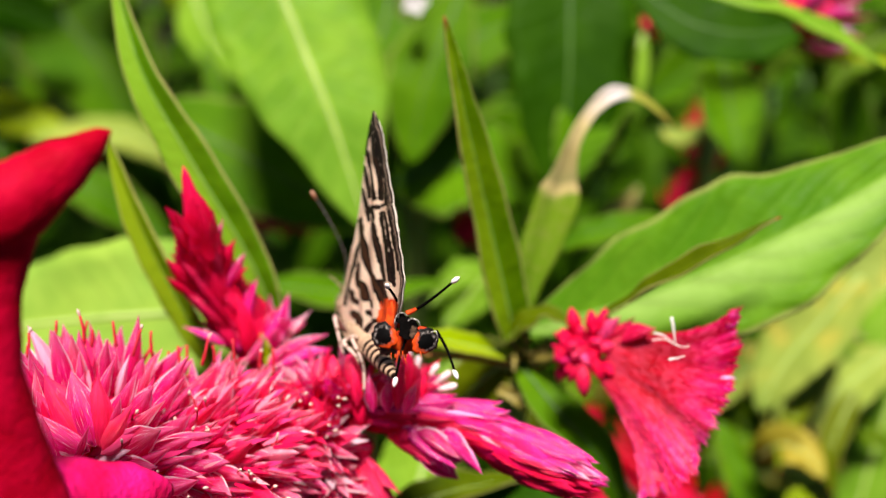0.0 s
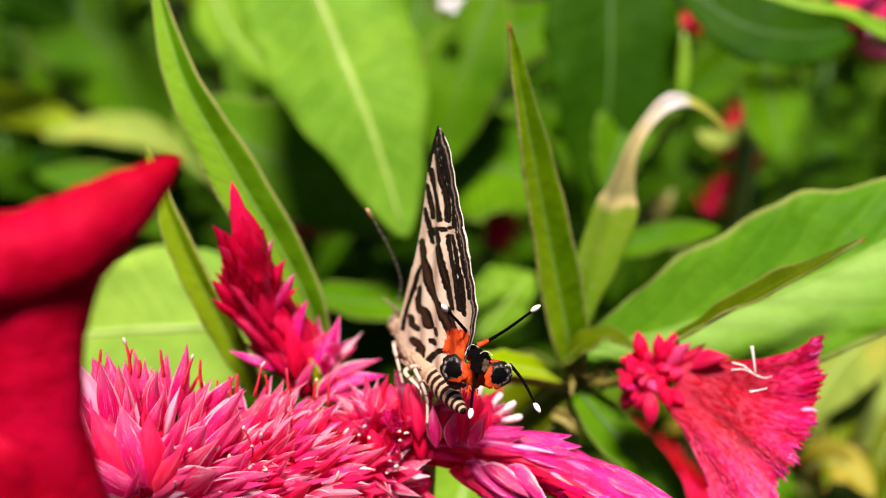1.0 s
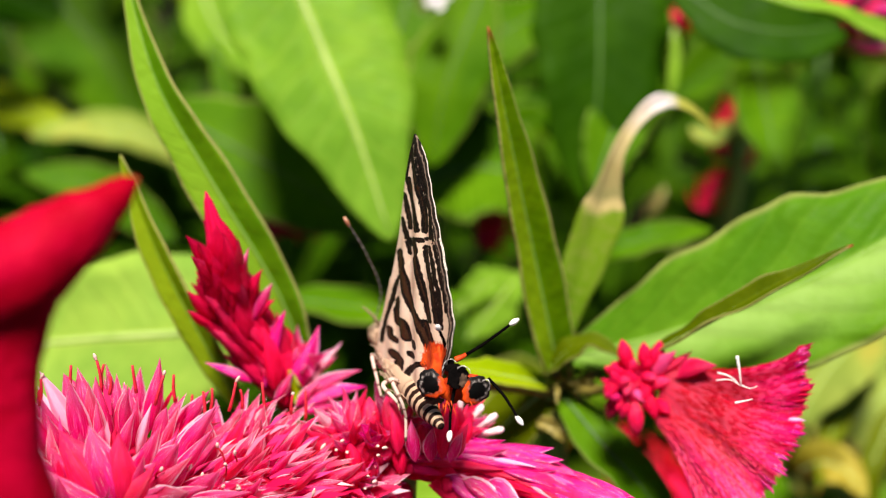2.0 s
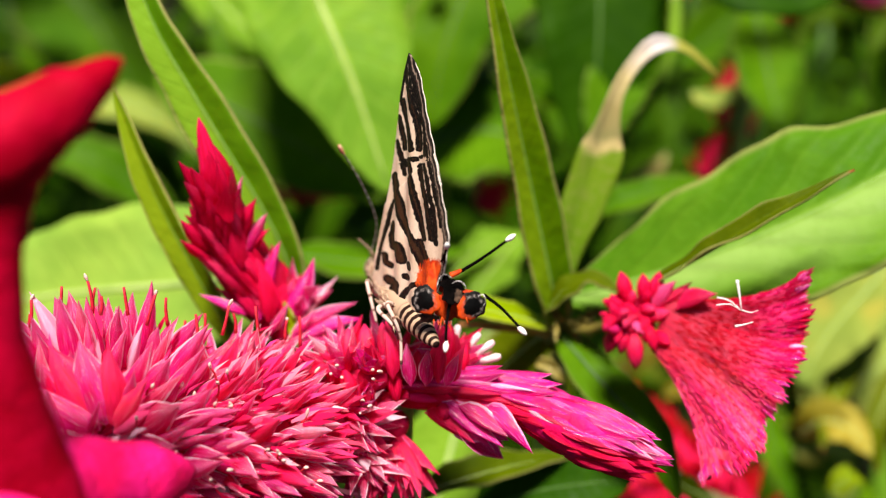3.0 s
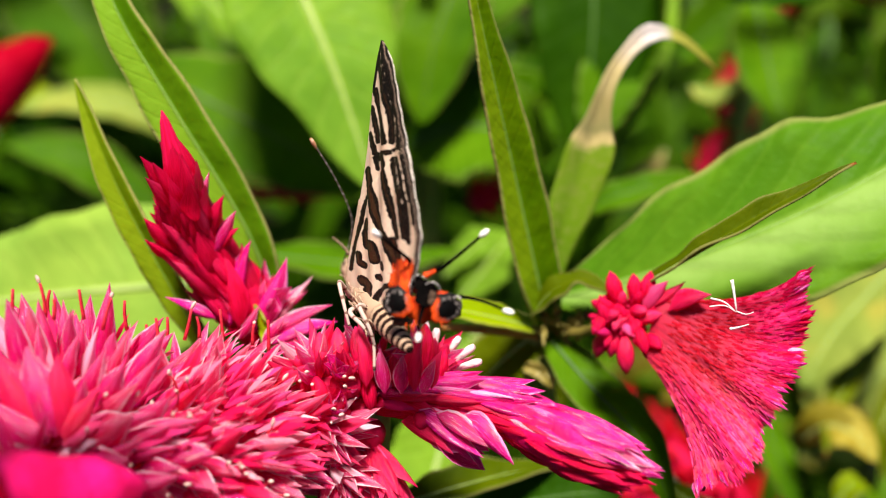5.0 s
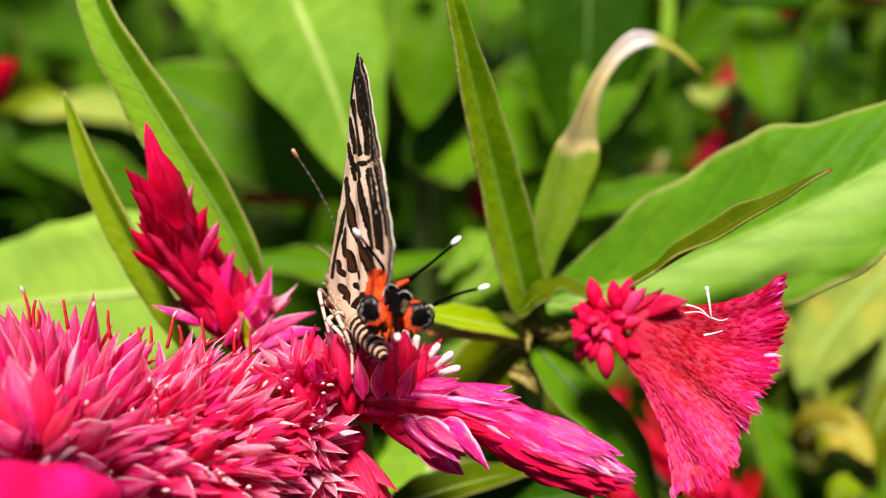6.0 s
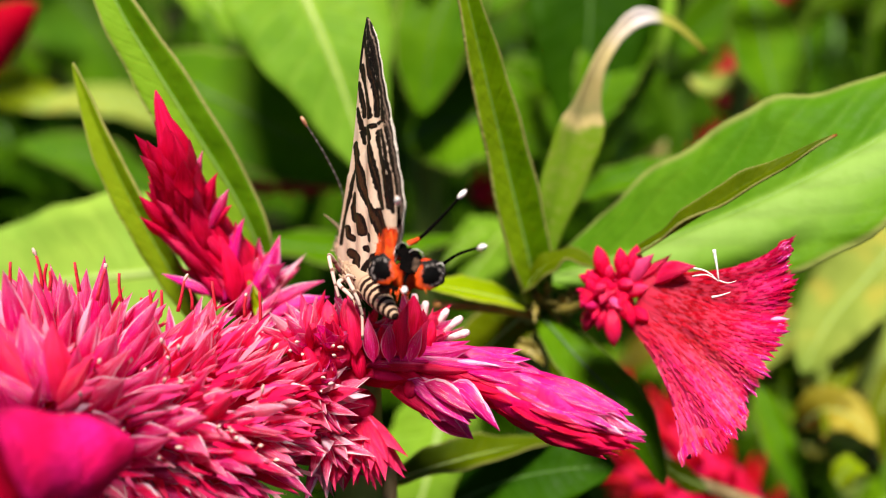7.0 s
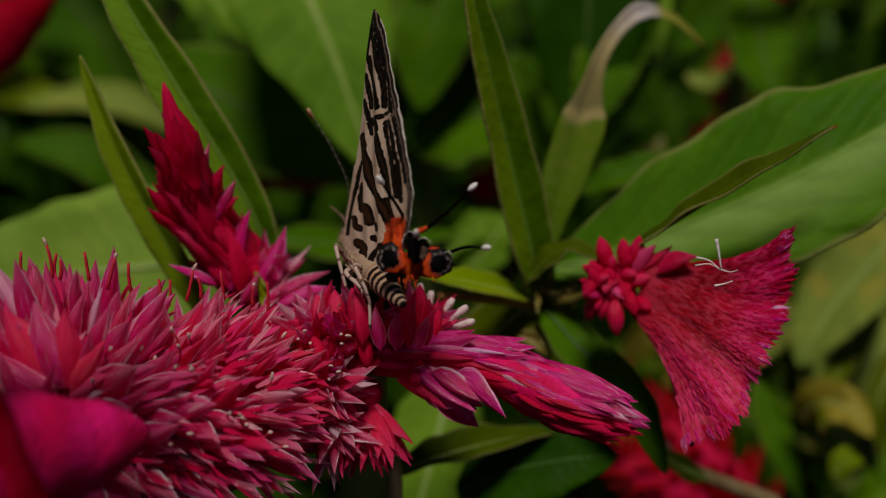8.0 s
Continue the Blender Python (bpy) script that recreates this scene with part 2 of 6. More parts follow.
def dry_material():
    """The curled end of a leaf: papery grey-brown, then white and yellow at the bend, along its length."""
    n = Nodes("withered curled leaf end")
    u, s, v = n.uv()
    here = n.here()
    coarse, fine = n.noise(260.0, here), n.noise(1200.0, here)
    place = n.math("ADD", s, n.math("MULTIPLY_ADD", coarse, 0.10, -0.05))
    ramp = n.add("ShaderNodeValToRGB", {0: place})
    stops = ((0.0, (0.085, 0.19, 0.005)), (0.335, (0.115, 0.21, 0.006)), (0.35, (0.44, 0.36, 0.15)), (0.375, (0.20, 0.19, 0.07)), (0.45, (0.25, 0.21, 0.08)), (0.52, (0.50, 0.42, 0.20)), (0.63, (0.66, 0.58, 0.50)),
             (0.70, (0.78, 0.73, 0.74)), (0.745, (0.76, 0.72, 0.70)), (0.79, (0.50, 0.52, 0.09)), (0.93, (0.42, 0.44, 0.06)), (1.0, (0.40, 0.26, 0.05)))
    while len(ramp.color_ramp.elements) < len(stops):
        ramp.color_ramp.elements.new(0.5)
    for e, (at, c) in zip(ramp.color_ramp.elements, stops):
        e.position, e.color = at, rgb(*c)
    colour = n.mix(n.math("MULTIPLY", n.step(fine, 0.45, 0.7), 0.2), ramp.outputs[0], rgb(0.30, 0.22, 0.10))
    lines = n.noise(6.0, n.stretch(u, 1.0, 14.0, 1.0))
    return n.finish(colour, 0.5, n.math("ADD", coarse, lines), 0.5, 0.2, None, 0.0004, Specular_IOR_Level=0.1)


CURLED = dry_material()


def soil_material():
    n = Nodes("dark soil")
    here = n.here()
    a, b = n.noise(14.0, here, 6.0), n.noise(120.0, here, 6.0)
    colour = n.mix(n.step(a, 0.35, 0.65), rgb(0.005, 0.004, 0.002), rgb(0.013, 0.010, 0.006))
    return n.finish(n.mix(n.step(b, 0.5, 0.7), colour, rgb(0.022, 0.017, 0.010)), 0.95, n.math("ADD", a, b), 0.8, 0.0, None, 0.02, Specular_IOR_Level=0.05)


SOIL = soil_material()

# ---- mesh helpers; places below are in millimetres ----
MM = 0.001
TO_EYE = Vector((0.0, -0.927, 0.375))
EYE_UP = Vector((0.0, 0.375, 0.927))
EYE_RIGHT = Vector((1.0, 0.0, 0.0))
PLACE = {}
UP = Vector((0, 0, 1))


def vec(p):
    return Vector(p)


def thing(name, at, label, category, group="", kind=""):
    ob = tagged(new(name), label, category, group, kind)
    ob.empty_display_size = 0.005
    ob.location = vec(at) * MM
    PLACE[ob.name] = vec(at)
    return ob


def mesh_of(name, verts, faces, material, uvs=None, smooth=True):
    me = bpy.data.meshes.new(name)
    me.from_pydata([tuple(vec(v) * MM) for v in verts], [], faces)
    if uvs:
        layer = me.uv_layers.new(name="UVMap")
        for loop in me.loops:
            layer.data[loop.index].uv = uvs[loop.vertex_index]
    if smooth:
        me.polygons.foreach_set("use_smooth", [True] * len(me.polygons))
    me.materials.append(material)
    me.update()
    return me


def part(name, me, parent, at, label="", turn=None):
    """One mesh as one object under its thing or part, with its origin at the place at."""
    ob = new(name, me)
    ob.parent = parent
    move = Matrix.Translation((vec(at) - PLACE[parent.name]) * MM)
    ob.matrix_basis = move @ turn if turn else move
    PLACE[ob.name] = vec(at)
    if label:
        tagged(ob, label)
    return ob


def spline(points):
    """A smooth line through several places."""
    ps = [vec(p) for p in points]
    n = len(ps) - 1

    def at(s):
        k = min(int(s * n), n - 1)
        f = s * n - k
        p0, p1, p2, p3 = ps[max(k - 1, 0)], ps[k], ps[k + 1], ps[min(k + 2, n)]
        return 0.5 * (2 * p1 + (p2 - p0) * f + (2 * p0 - 5 * p1 + 4 * p2 - p3) * f * f + (3 * p1 - p0 - 3 * p2 + p3) * f ** 3)

    def way(s):
        e = 0.01
        return (at(min(s + e, 1)) - at(max(s - e, 0))).normalized()
    return at, way


def tube_data(at, way, radius, rings=10, sides=8, flat=1.0, facing=None, cap=True):
    """Rings along a line; radius is a function of 0 to 1; flat squeezes the ring along facing."""
    verts, faces, uvs = [], [], []
    ref = vec(facing) if facing else Vector((0.31, -0.82, 0.48))
    for i in range(rings + 1):
        s = i / rings
        t = way(s)
        x = t.cross(ref).normalized()
        y = x.cross(t).normalized()
        for j in range(sides):
            a = 2 * math.pi * j / sides
            verts.append(at(s) + radius(s) * (math.cos(a) * x + flat * math.sin(a) * y))
            uvs.append((s, j / sides))
    for i in range(rings):
        for j in range(sides):
            k = (j + 1) % sides
            faces.append((i * sides + j, i * sides + k, (i + 1) * sides + k, (i + 1) * sides + j))
    if cap:
        faces.append(tuple(range(sides))[::-1])
        faces.append(tuple(rings * sides + j for j in range(sides)))
    return verts, faces, uvs


def tube(name, parent, points, r0, r1, material, label="", rings=10, sides=8, swell=None, flat=1.0, facing=None):
    at, way = spline(points)
    o = vec(points[0])
    radius = (lambda s: swell(s) * r0) if swell else (lambda s: r0 + (r1 - r0) * s)
    v, f, u = tube_data(at, way, radius, rings, sides, flat, facing)
    return part(name, mesh_of(name, [p - o for p in v], f, material, u), parent, o, label)


def lance(s, belly=0.42):
    """Outline of a lance-shaped leaf: half width at s."""
    k = s ** (math.log(0.5) / math.log(belly))
    return max(math.sin(math.pi * k), 0.0) ** 0.85


def leaf_data(points, width, facing, fold=0.15, belly=0.42, wave=0.4, seed=0, along=40, across=8, blunt=0.02, twist=0.0, taper=1.0, profile=None):
    at, way = spline(points)
    rng = random.Random(seed)
    ph, verts, faces, uvs = rng.uniform(0, 6), [], [], []
    o = vec(points[0])
    for i in range(along + 1):
        s = i / along
        t = way(s)
        x = t.cross(vec(facing)).normalized()
        n = x.cross(t).normalized()
        if twist:
            turn = Matrix.Rotation(twist * s, 3, t)
            x, n = turn @ x, turn @ n
        h = 0.5 * width * (profile(s) if profile else max(lance(s, belly) ** taper, blunt))
        h *= 1 + 0.03 * math.sin(19 * s + ph) + 0.025 * math.sin(43 * s + 2 * ph)
        for j in range(across + 1):
            v = 2 * j / across - 1
            ripple = wave * v * v * (math.sin(9 * s + ph + (2 if v > 0 else 0)) + 0.5 * math.sin(23 * s + 2 * ph))
            p = at(s) + x * (h * v * math.cos(fold)) + n * (h * abs(v) * math.sin(fold) + ripple * h / max(width, 1e-6) * 2.0)
            verts.append(p - o)
            uvs.append((s, (v + 1) / 2))
    w = across + 1
    for i in range(along):
        for j in range(across):
            a = i * w + j
            faces.append((a, a + 1, a + w + 1, a + w))
    return verts, faces, uvs


def leaf(parent, points, width, facing, material, label="", fold=0.15, belly=0.42, wave=0.4, seed=0, thick=0.22, rib=0.5, rib_side=1.0, twist=0.0, name="leaf", taper=1.0, profile=None):
    """A leaf with a thin blade and, as its part, a raised midrib."""
    v, f, u = leaf_data(points, width, facing, fold, belly, wave, seed, twist=twist, taper=taper, profile=profile)
    ob = part(name, mesh_of(name, v, f, material, u), parent, points[0], label)
    m = ob.modifiers.new("thickness", "SOLIDIFY")
    m.thickness, m.offset = thick * MM, 0.0
    if rib:
        at, way = spline(points)
        o = vec(points[0])
        lift = vec(facing).normalized() * rib * 0.25 * rib_side
        d = tube_data(lambda s: at(s * 0.97) - o + lift, lambda s: way(s * 0.97), lambda s: rib * (1 - 0.8 * s), 16, 6)
        part("midrib", mesh_of("midrib", d[0], d[1], RIB_DARK if material in (LEAF_DARK, LEAF_MID, LEAF_FRESH) else RIB_MID if material in (LEAF_BROAD, LEAF_BLADE, LEAF_COOL, LEAF_LIME, LEAF_SOFT) else RIB, d[2]), ob, points[0])
    return ob


RIB_MID = stem_material("light green midrib", (0.12, 0.26, 0.03), (0.18, 0.34, 0.05))
RIB_DARK = stem_material("green midrib", (0.022, 0.080, 0.006), (0.045, 0.13, 0.010))
RIB = stem_material("pale midrib", (0.24, 0.38, 0.09), (0.36, 0.50, 0.15))


def petal_mesh(name, material, wide=0.3, cup=0.35, recurve=0.1, along=8, across=4, belly=0.36, twist=0.0, pleat=0.0):
    """A pointed, cupped tepal of unit length along z, its outer face towards -y; twist turns it on the way, pleat raises a keel."""
    verts, faces, uvs = [], [], []
    for i in range(along + 1):
        s = i / along
        h = 0.5 * wide * max(lance(s, belly) ** 1.25, 0.03 if s < 0.5 else 0.004)
        c, d = math.cos(twist * s), math.sin(twist * s)
        for j in range(across + 1):
            v = 2 * j / across - 1
            x, y = h * v, cup * h * (v * v * 1.6) - pleat * h * (1 - abs(v))
            verts.append((1000 * (c * x - d * y), 1000 * (d * x + c * y - recurve * s * s - 0.06 * math.sin(math.pi * s)), 1000 * s))
            uvs.append((s, (v + 1) / 2))
    w = across + 1
    for i in range(along):
        for j in range(across):
            a = i * w + j
            faces.append((a, a + 1, a + w + 1, a + w))
    return mesh_of(name, verts, faces, material, uvs)


def aimed(direction, outward, length, fat=1.0):
    """The turn and size that lay a unit tepal along direction with its outer face towards outward; in metres."""
    z = vec(direction).normalized()
    x = z.cross(vec(outward)).normalized()
    y = z.cross(x).normalized()
    if y.dot(vec(outward)) > 0:
        x, y = -x, -y
    m = Matrix((x, y, z)).transposed().to_4x4()
    k = length * MM
    return m @ Matrix.Diagonal((k * fat, k, k, 1))


PETALS = {}
for _key, _mat in (("pink", PETAL_PINK), ("pale", PETAL_PALE), ("crimson", PETAL_CRIMSON), ("magenta", PETAL_MAGENTA), ("flame", PETAL_FLAME), ("far", PETAL_FAR)):
    PETALS[_key] = [petal_mesh("petal", _mat, w, c, r, twist=k, pleat=p) for w, c, r, k, p in ((0.30, 0.8, 0.05, 0.2, 0.0), (0.24, 0.9, 0.0, -0.5, 0.5), (0.34, 0.7, 0.12, 0.3, 0.2), (0.20, 0.8, -0.05, -0.3, 0.7), (0.27, 1.1, 0.18, 0.7, 0.3), (0.22, 0.6, -0.12, 0.5, 0.5))]


def petal(head, at, direction, outward, length, kind, rng, fat=1.0):
    return part("petal", rng.choice(PETALS[kind]), head, at, "", aimed(direction, outward, length, fat))


def stamen(head, at, direction, length, rng, tip=True, thick=0.09):
    """A thin red filament, with a small cream anther."""
    a = vec(at)
    b = a + vec(direction).normalized() * length + Vector((rng.uniform(-.2, .2), rng.uniform(-.2, .2), rng.uniform(-.1, .2)))
    f = tube("filament", head, [a, (a + b) / 2 + Vector((rng.uniform(-.15, .15), 0, rng.uniform(-.1, .1))), b], thick, thick * 0.7, FILAMENT, rings=4, sides=5)
    if tip:
        d = (vec(direction).normalized() + Vector((rng.uniform(-.6, .6), rng.uniform(-.3, .3), rng.uniform(-.4, .4)))).normalized()
        long = rng.uniform(0.25, 0.8)
        tube("anther", f, [b - 0.05 * d, b + 0.5 * long * d, b + long * d], 0.13, 0.13, ANTHER, rings=5, sides=6, swell=lambda s: 0.3 + 0.8 * math.sin(math.pi * min(max(s, 0.04), 0.96)))
    return f


def bud_mesh(material):
    """A closed, plump, pointed bud of unit length along z."""
    d = tube_data(lambda s: Vector((0, 0, 1000 * s)), lambda s: UP, lambda s: 250 * max(math.sin(math.pi * min(0.06 + 0.94 * s, 0.995)), 0.02) ** 0.7, 7, 8, facing=(1, 0, 0))
    return mesh_of("bud", d[0], d[1], material, d[2])


BUDS = [bud_mesh(PETAL_CRIMSON), bud_mesh(PETAL_FLAME)]


def closed_bud(head, at, direction, length, which, fat=1.0):
    return part("bud", BUDS[which], head, at, "", aimed(direction, TO_EYE, length, fat))


GOLDEN = 2.399963


def spike(plant, points, radius, count, kind, label, length=(5.0, 3.0), opening=(35.0, 12.0), seed=1, name="flower_spike", fat=1.0, lift=0.0, jitter=7.0, core=0.72, core_material=None, upto=1.0):
    """A flower spike: a tapered core and tepals in a spiral, overlapping towards its tip."""
    rng = random.Random(seed)
    at, way = spline(points)
    o = vec(points[0])
    d = tube_data(at, way, lambda s: core * radius(s), 22, 14)
    head = part(name, mesh_of(name, [p - o for p in d[0]], d[1], core_material or CORE, d[2]), plant, o, label)
    for i in range(count):
        s = (i + 0.5) / count
        s = upto * min(max(s + rng.uniform(-.015, .015), 0), 1)
        t = way(s)
        x = t.cross(Vector((0.3, -0.8, 0.5))).normalized()
        y = t.cross(x)
        a = GOLDEN * i + rng.uniform(-.25, .25)
        out = math.cos(a) * x + math.sin(a) * y
        tilt = radians(opening[0] + (opening[1] - opening[0]) * s + rng.uniform(-jitter, jitter))
        size = (length[0] + (length[1] - length[0]) * s) * rng.uniform(0.85, 1.15)
        p = at(s) + out * radius(s) * (core + lift)
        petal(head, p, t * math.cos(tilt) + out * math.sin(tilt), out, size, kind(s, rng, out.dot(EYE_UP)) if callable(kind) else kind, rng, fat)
    return head

# ---- ground ----
def ground():
    n, size = 60, 60.0
    rng = random.Random(5)
    xs = [math.copysign(abs(2 * i / n - 1) ** 3, i - n / 2) * size * 1000 for i in range(n + 1)]
    verts = [(x, y + 300, rng.uniform(-12, 12) if abs(x) + abs(y) < 9000 else 0) for y in xs for x in xs]
    faces = [(j * (n + 1) + i, j * (n + 1) + i + 1, (j + 1) * (n + 1) + i + 1, (j + 1) * (n + 1) + i) for j in range(n) for i in range(n)]
    ob = new("ground", mesh_of("ground", verts, faces, SOIL))
    tagged(ob, "bare dark soil under the flower bed", "ground", kind="structure")


ground()

def way3(right, up, near):
    """A direction from its shares to the right, upwards and towards the path."""
    return (EYE_RIGHT * right + EYE_UP * up + TO_EYE * near).normalized()


# ---- the flowering plant that the butterfly sits on ----
NODE = (-7.83, 84.81, 498.31)
plant = thing("celosia_plant", (NODE[0] - 4, NODE[1] + 30, 0), "celosia plant with crimson and pink flower heads", "plant", "celosia plants")
tube("stem", plant, [(NODE[0] - 4, NODE[1] + 30, -15), (NODE[0] - 6, NODE[1] + 24, 250), (NODE[0] - 3, NODE[1] + 8, 440), NODE], 4.5, 1.8, STEM, "ribbed green stem", rings=30, sides=10)


SWEEP_FROM = vec((-30.11, 74.87, 500.40))


def sweep(p):
    """The way in which tepals lie at p: away from the foot of the crest, across the line to the path."""
    d = p - SWEEP_FROM
    return (d - TO_EYE * d.dot(TO_EYE)).normalized()


def dome(plant, centre, size, length, fat, kinds, seed, label, count=285, filaments=12, anthers=30, upward=0.15, total=560, fine=420):
    """A bushy flower head: tepals that sweep away from the crest and overlap, with stamens between them."""
    rng = random.Random(seed)
    centre = vec(centre)
    at, way = spline([centre - EYE_UP * size[1] * 0.8, centre, centre + EYE_UP * size[1] * 0.8])
    d = tube_data(at, way, lambda s: 0.78 * size[0] * math.sin(math.pi * (0.08 + 0.84 * s)) ** 0.7, 12, 18, size[2] / size[0], TO_EYE)
    head = part("flower_head", mesh_of("flower_head", [p - centre for p in d[0]], d[1], CORE, d[2]), plant, centre, label)
    made = 0
    for i in range(total):
        z = 1 - 2 * (i + 0.5) / total
        a = GOLDEN * i
        w = Vector((math.sqrt(1 - z * z) * math.cos(a), z, math.sqrt(1 - z * z) * math.sin(a)))  # right, up, near
        if w.z < -0.35 or w.y < -0.80 or made >= count:
            continue
        base = centre + (EYE_RIGHT * w.x * size[0] + EYE_UP * w.y * size[1] + TO_EYE * w.z * size[2]) * rng.uniform(0.70, 0.90)
        flow = sweep(base)
        lean = flow * 1.0 + way3(w.x, w.y, w.z) * rng.uniform(0.15, 0.7) + EYE_UP * (upward + rng.uniform(-.55, .55)) + EYE_RIGHT * rng.uniform(-.45, .45) + TO_EYE * rng.uniform(-.15, .3)
        out = way3(w.x, w.y, w.z + 0.35)
        petal(head, base, lean, out, rng.uniform(*length), rng.choice(kinds), rng, rng.uniform(*fat))
        made += 1
    verts, faces, uvs = [], [], []
    for i in range(fine):
        z, a = rng.uniform(-0.8, 1), rng.uniform(0, 2 * math.pi)
        w = Vector((math.sqrt(1 - z * z) * math.cos(a), z, math.sqrt(1 - z * z) * math.sin(a)))
        if w.z < -0.3:
            continue
        p = (EYE_RIGHT * w.x * size[0] + EYE_UP * w.y * size[1] + TO_EYE * w.z * size[2]) * rng.uniform(0.9, 1.12)
        t = (sweep(centre + p) + way3(w.x, w.y, w.z) * rng.uniform(0.1, 0.8) + way3(rng.uniform(-1, 1), rng.uniform(-1, 1), 0) * 0.3).normalized()
        x = t.cross(way3(w.x, w.y, w.z + 0.5)).normalized() * rng.uniform(0.12, 0.26)
        n, k = rng.uniform(1.6, 3.2), len(verts)
        bow = way3(w.x, w.y, w.z) * 0.12 * n
        verts += [p - x * 0.5, p + x * 0.5, p + t * n * 0.4 + x + bow, p + t * n * 0.4 - x + bow, p + t * n]
        uvs += [(0, 0.2), (0, 0.8), (0.5, 0.8), (0.5, 0.2), (1, 0.5)]
        faces += [(k, k + 1, k + 2, k + 3), (k + 3, k + 2, k + 4)]
    tagged(part("fringe", mesh_of("fringe", verts, faces, FINE, uvs), head, centre, "fine pale papery fringe"), kind="stuff")
    for i in range(filaments):
        f = -0.8 + 1.6 * i / filaments + rng.uniform(-.06, .06)
        top = centre + EYE_RIGHT * f * size[0] + EYE_UP * size[1] * (1.0 * math.sqrt(max(1 - f * f, 0.1)) + 0.25) + TO_EYE * rng.uniform(-1, 3)
        stamen(head, top, way3(rng.uniform(-.15, .3), 1, 0.1), rng.uniform(1.5, 2.6), rng, tip=i % 3 == 0, thick=0.16)
    for i in range(anthers):
        a, b = rng.uniform(-0.9, 1.2), rng.uniform(-0.5, 0.9)
        w = Vector((math.sin(a) * math.cos(b), math.sin(b), math.cos(a) * math.cos(b)))
        base = centre + (EYE_RIGHT * w.x * size[0] + EYE_UP * w.y * size[1] + TO_EYE * w.z * size[2]) * 1.05
        stamen(head, base, way3(w.x + rng.uniform(-.4, .4), w.y + rng.uniform(0, .5), w.z), rng.uniform(0.6, 1.3), rng)
    return head


dome(plant, (-30.43, 76.48, 497.60), (10.6, 9.4, 10.2), (4.1, 6.6), (0.8, 1.35), ("pink", "pink", "pale", "pink", "pink"), 11, "bushy bright pink flower head", anthers=14, fine=160)
dome(plant, (-19.90, 80.01, 496.85), (7.8, 7.4, 10.0), (2.9, 4.9), (0.65, 1.15), ("pale", "pale", "pink", "pale", "crimson"), 12, "bushy flower head with pale papery tepals", filaments=8, anthers=24, upward=0.2, fine=340)


def tuft(plant, centre, axis, spread, count, length, kind, label, seed, core=1.2, name="floret", fat=1.7):
    """A tuft of tepals that open from one place round an axis."""
    rng = random.Random(seed)
    c, ax = vec(centre), vec(axis).normalized()
    x = ax.cross(Vector((0.4, 0.8, 0.3))).normalized()
    y = ax.cross(x)
    d = tube_data(lambda s: ax * (2 * s - 0.8) * core, lambda s: ax, lambda s: core * math.sin(math.pi * (0.08 + 0.84 * s)), 8, 10)
    head = part(name, mesh_of(name, d[0], d[1], CORE, d[2]), plant, c, label)
    for i in range(count):
        a = GOLDEN * i
        t = radians(spread) * math.sqrt((i + 0.5) / count) + rng.uniform(-.08, .08)
        out = math.cos(a) * x + math.sin(a) * y
        way = ax * math.cos(t) + out * math.sin(t)
        petal(head, c + way * core * 0.6, way, out + 0.3 * TO_EYE, rng.uniform(*length), kind if isinstance(kind, str) else rng.choice(kind), rng, fat)
    return head


near = tuft(plant, (-31.38, 78.78, 499.39), way3(0.2, 0.8, 0.6), 40, 10, (4.0, 5.0), ("flame", "crimson"), "large crimson tepals beside the crest", 13, 1.4, fat=1.2)
rng = random.Random(14)
for q, w, size in (((-30.46, 76.36, 501.42), (-0.35, 1, 0.25), 6.6), ((-29.40, 76.44, 501.61), (0.15, 1, 0.3), 6.4), ((-31.33, 75.86, 501.50), (-0.8, 0.8, 0.2), 6.0), ((-28.56, 76.28, 501.21), (0.6, 0.9, 0.3), 6.4), ((-27.97, 75.65, 501.00), (0.95, 0.5, 0.3), 6.2),
                   ((-27.98, 75.37, 500.30), (1, 0.1, 0.3), 6.0), ((-29.48, 74.96, 501.96), (0.0, 0.8, 0.6), 5.0), ((-27.42, 74.67, 501.24), (0.8, 0.35, 0.6), 5.2), ((-31.56, 75.27, 501.39), (-0.6, 0.6, 0.5), 5.0)):
    petal(near, q, way3(*w), TO_EYE + EYE_UP * 0.2, size, "flame" if rng.random() < 0.7 else "crimson", rng, 1.1)
for q, w, kind, fat in (((-27.69, 70.45, 504.72), (-31.51, 73.45, 509.48), "crimson", 1.7), ((-27.30, 70.03, 504.98), (-29.23, 73.22, 510.09), "pink", 1.5), ((-26.92, 70.03, 504.97), (-27.15, 73.04, 509.55), "crimson", 1.4), ((-26.54, 69.50, 504.99), (-24.62, 72.32, 507.71), "crimson", 1.7), ((-26.66, 69.39, 504.71), (-24.02, 70.95, 505.71), "crimson", 1.8), ((-27.69, 69.87, 504.64), (-32.29, 71.94, 507.23), "pink", 1.6)):  # broad red tepals that open from one place
    petal(near, q, vec(w) - vec(q), TO_EYE + EYE_UP * 0.2, (vec(w) - vec(q)).length, kind, rng, fat)
tuft(plant, (-8.06, 85.20, 499.28), way3(-0.1, 1, 0.45), 62, 34, (3.6, 5.6), ("pink", "crimson", "pink"), "cluster of upright pink tepals", 21, 2.0, fat=1.1)
tuft(plant, (-11.58, 83.61, 500.67), way3(-0.2, 1, 0.35), 50, 30, (3.0, 4.8), ("pink", "pale", "crimson"), "cluster of pink tepals", 22, 1.8, fat=1.1)
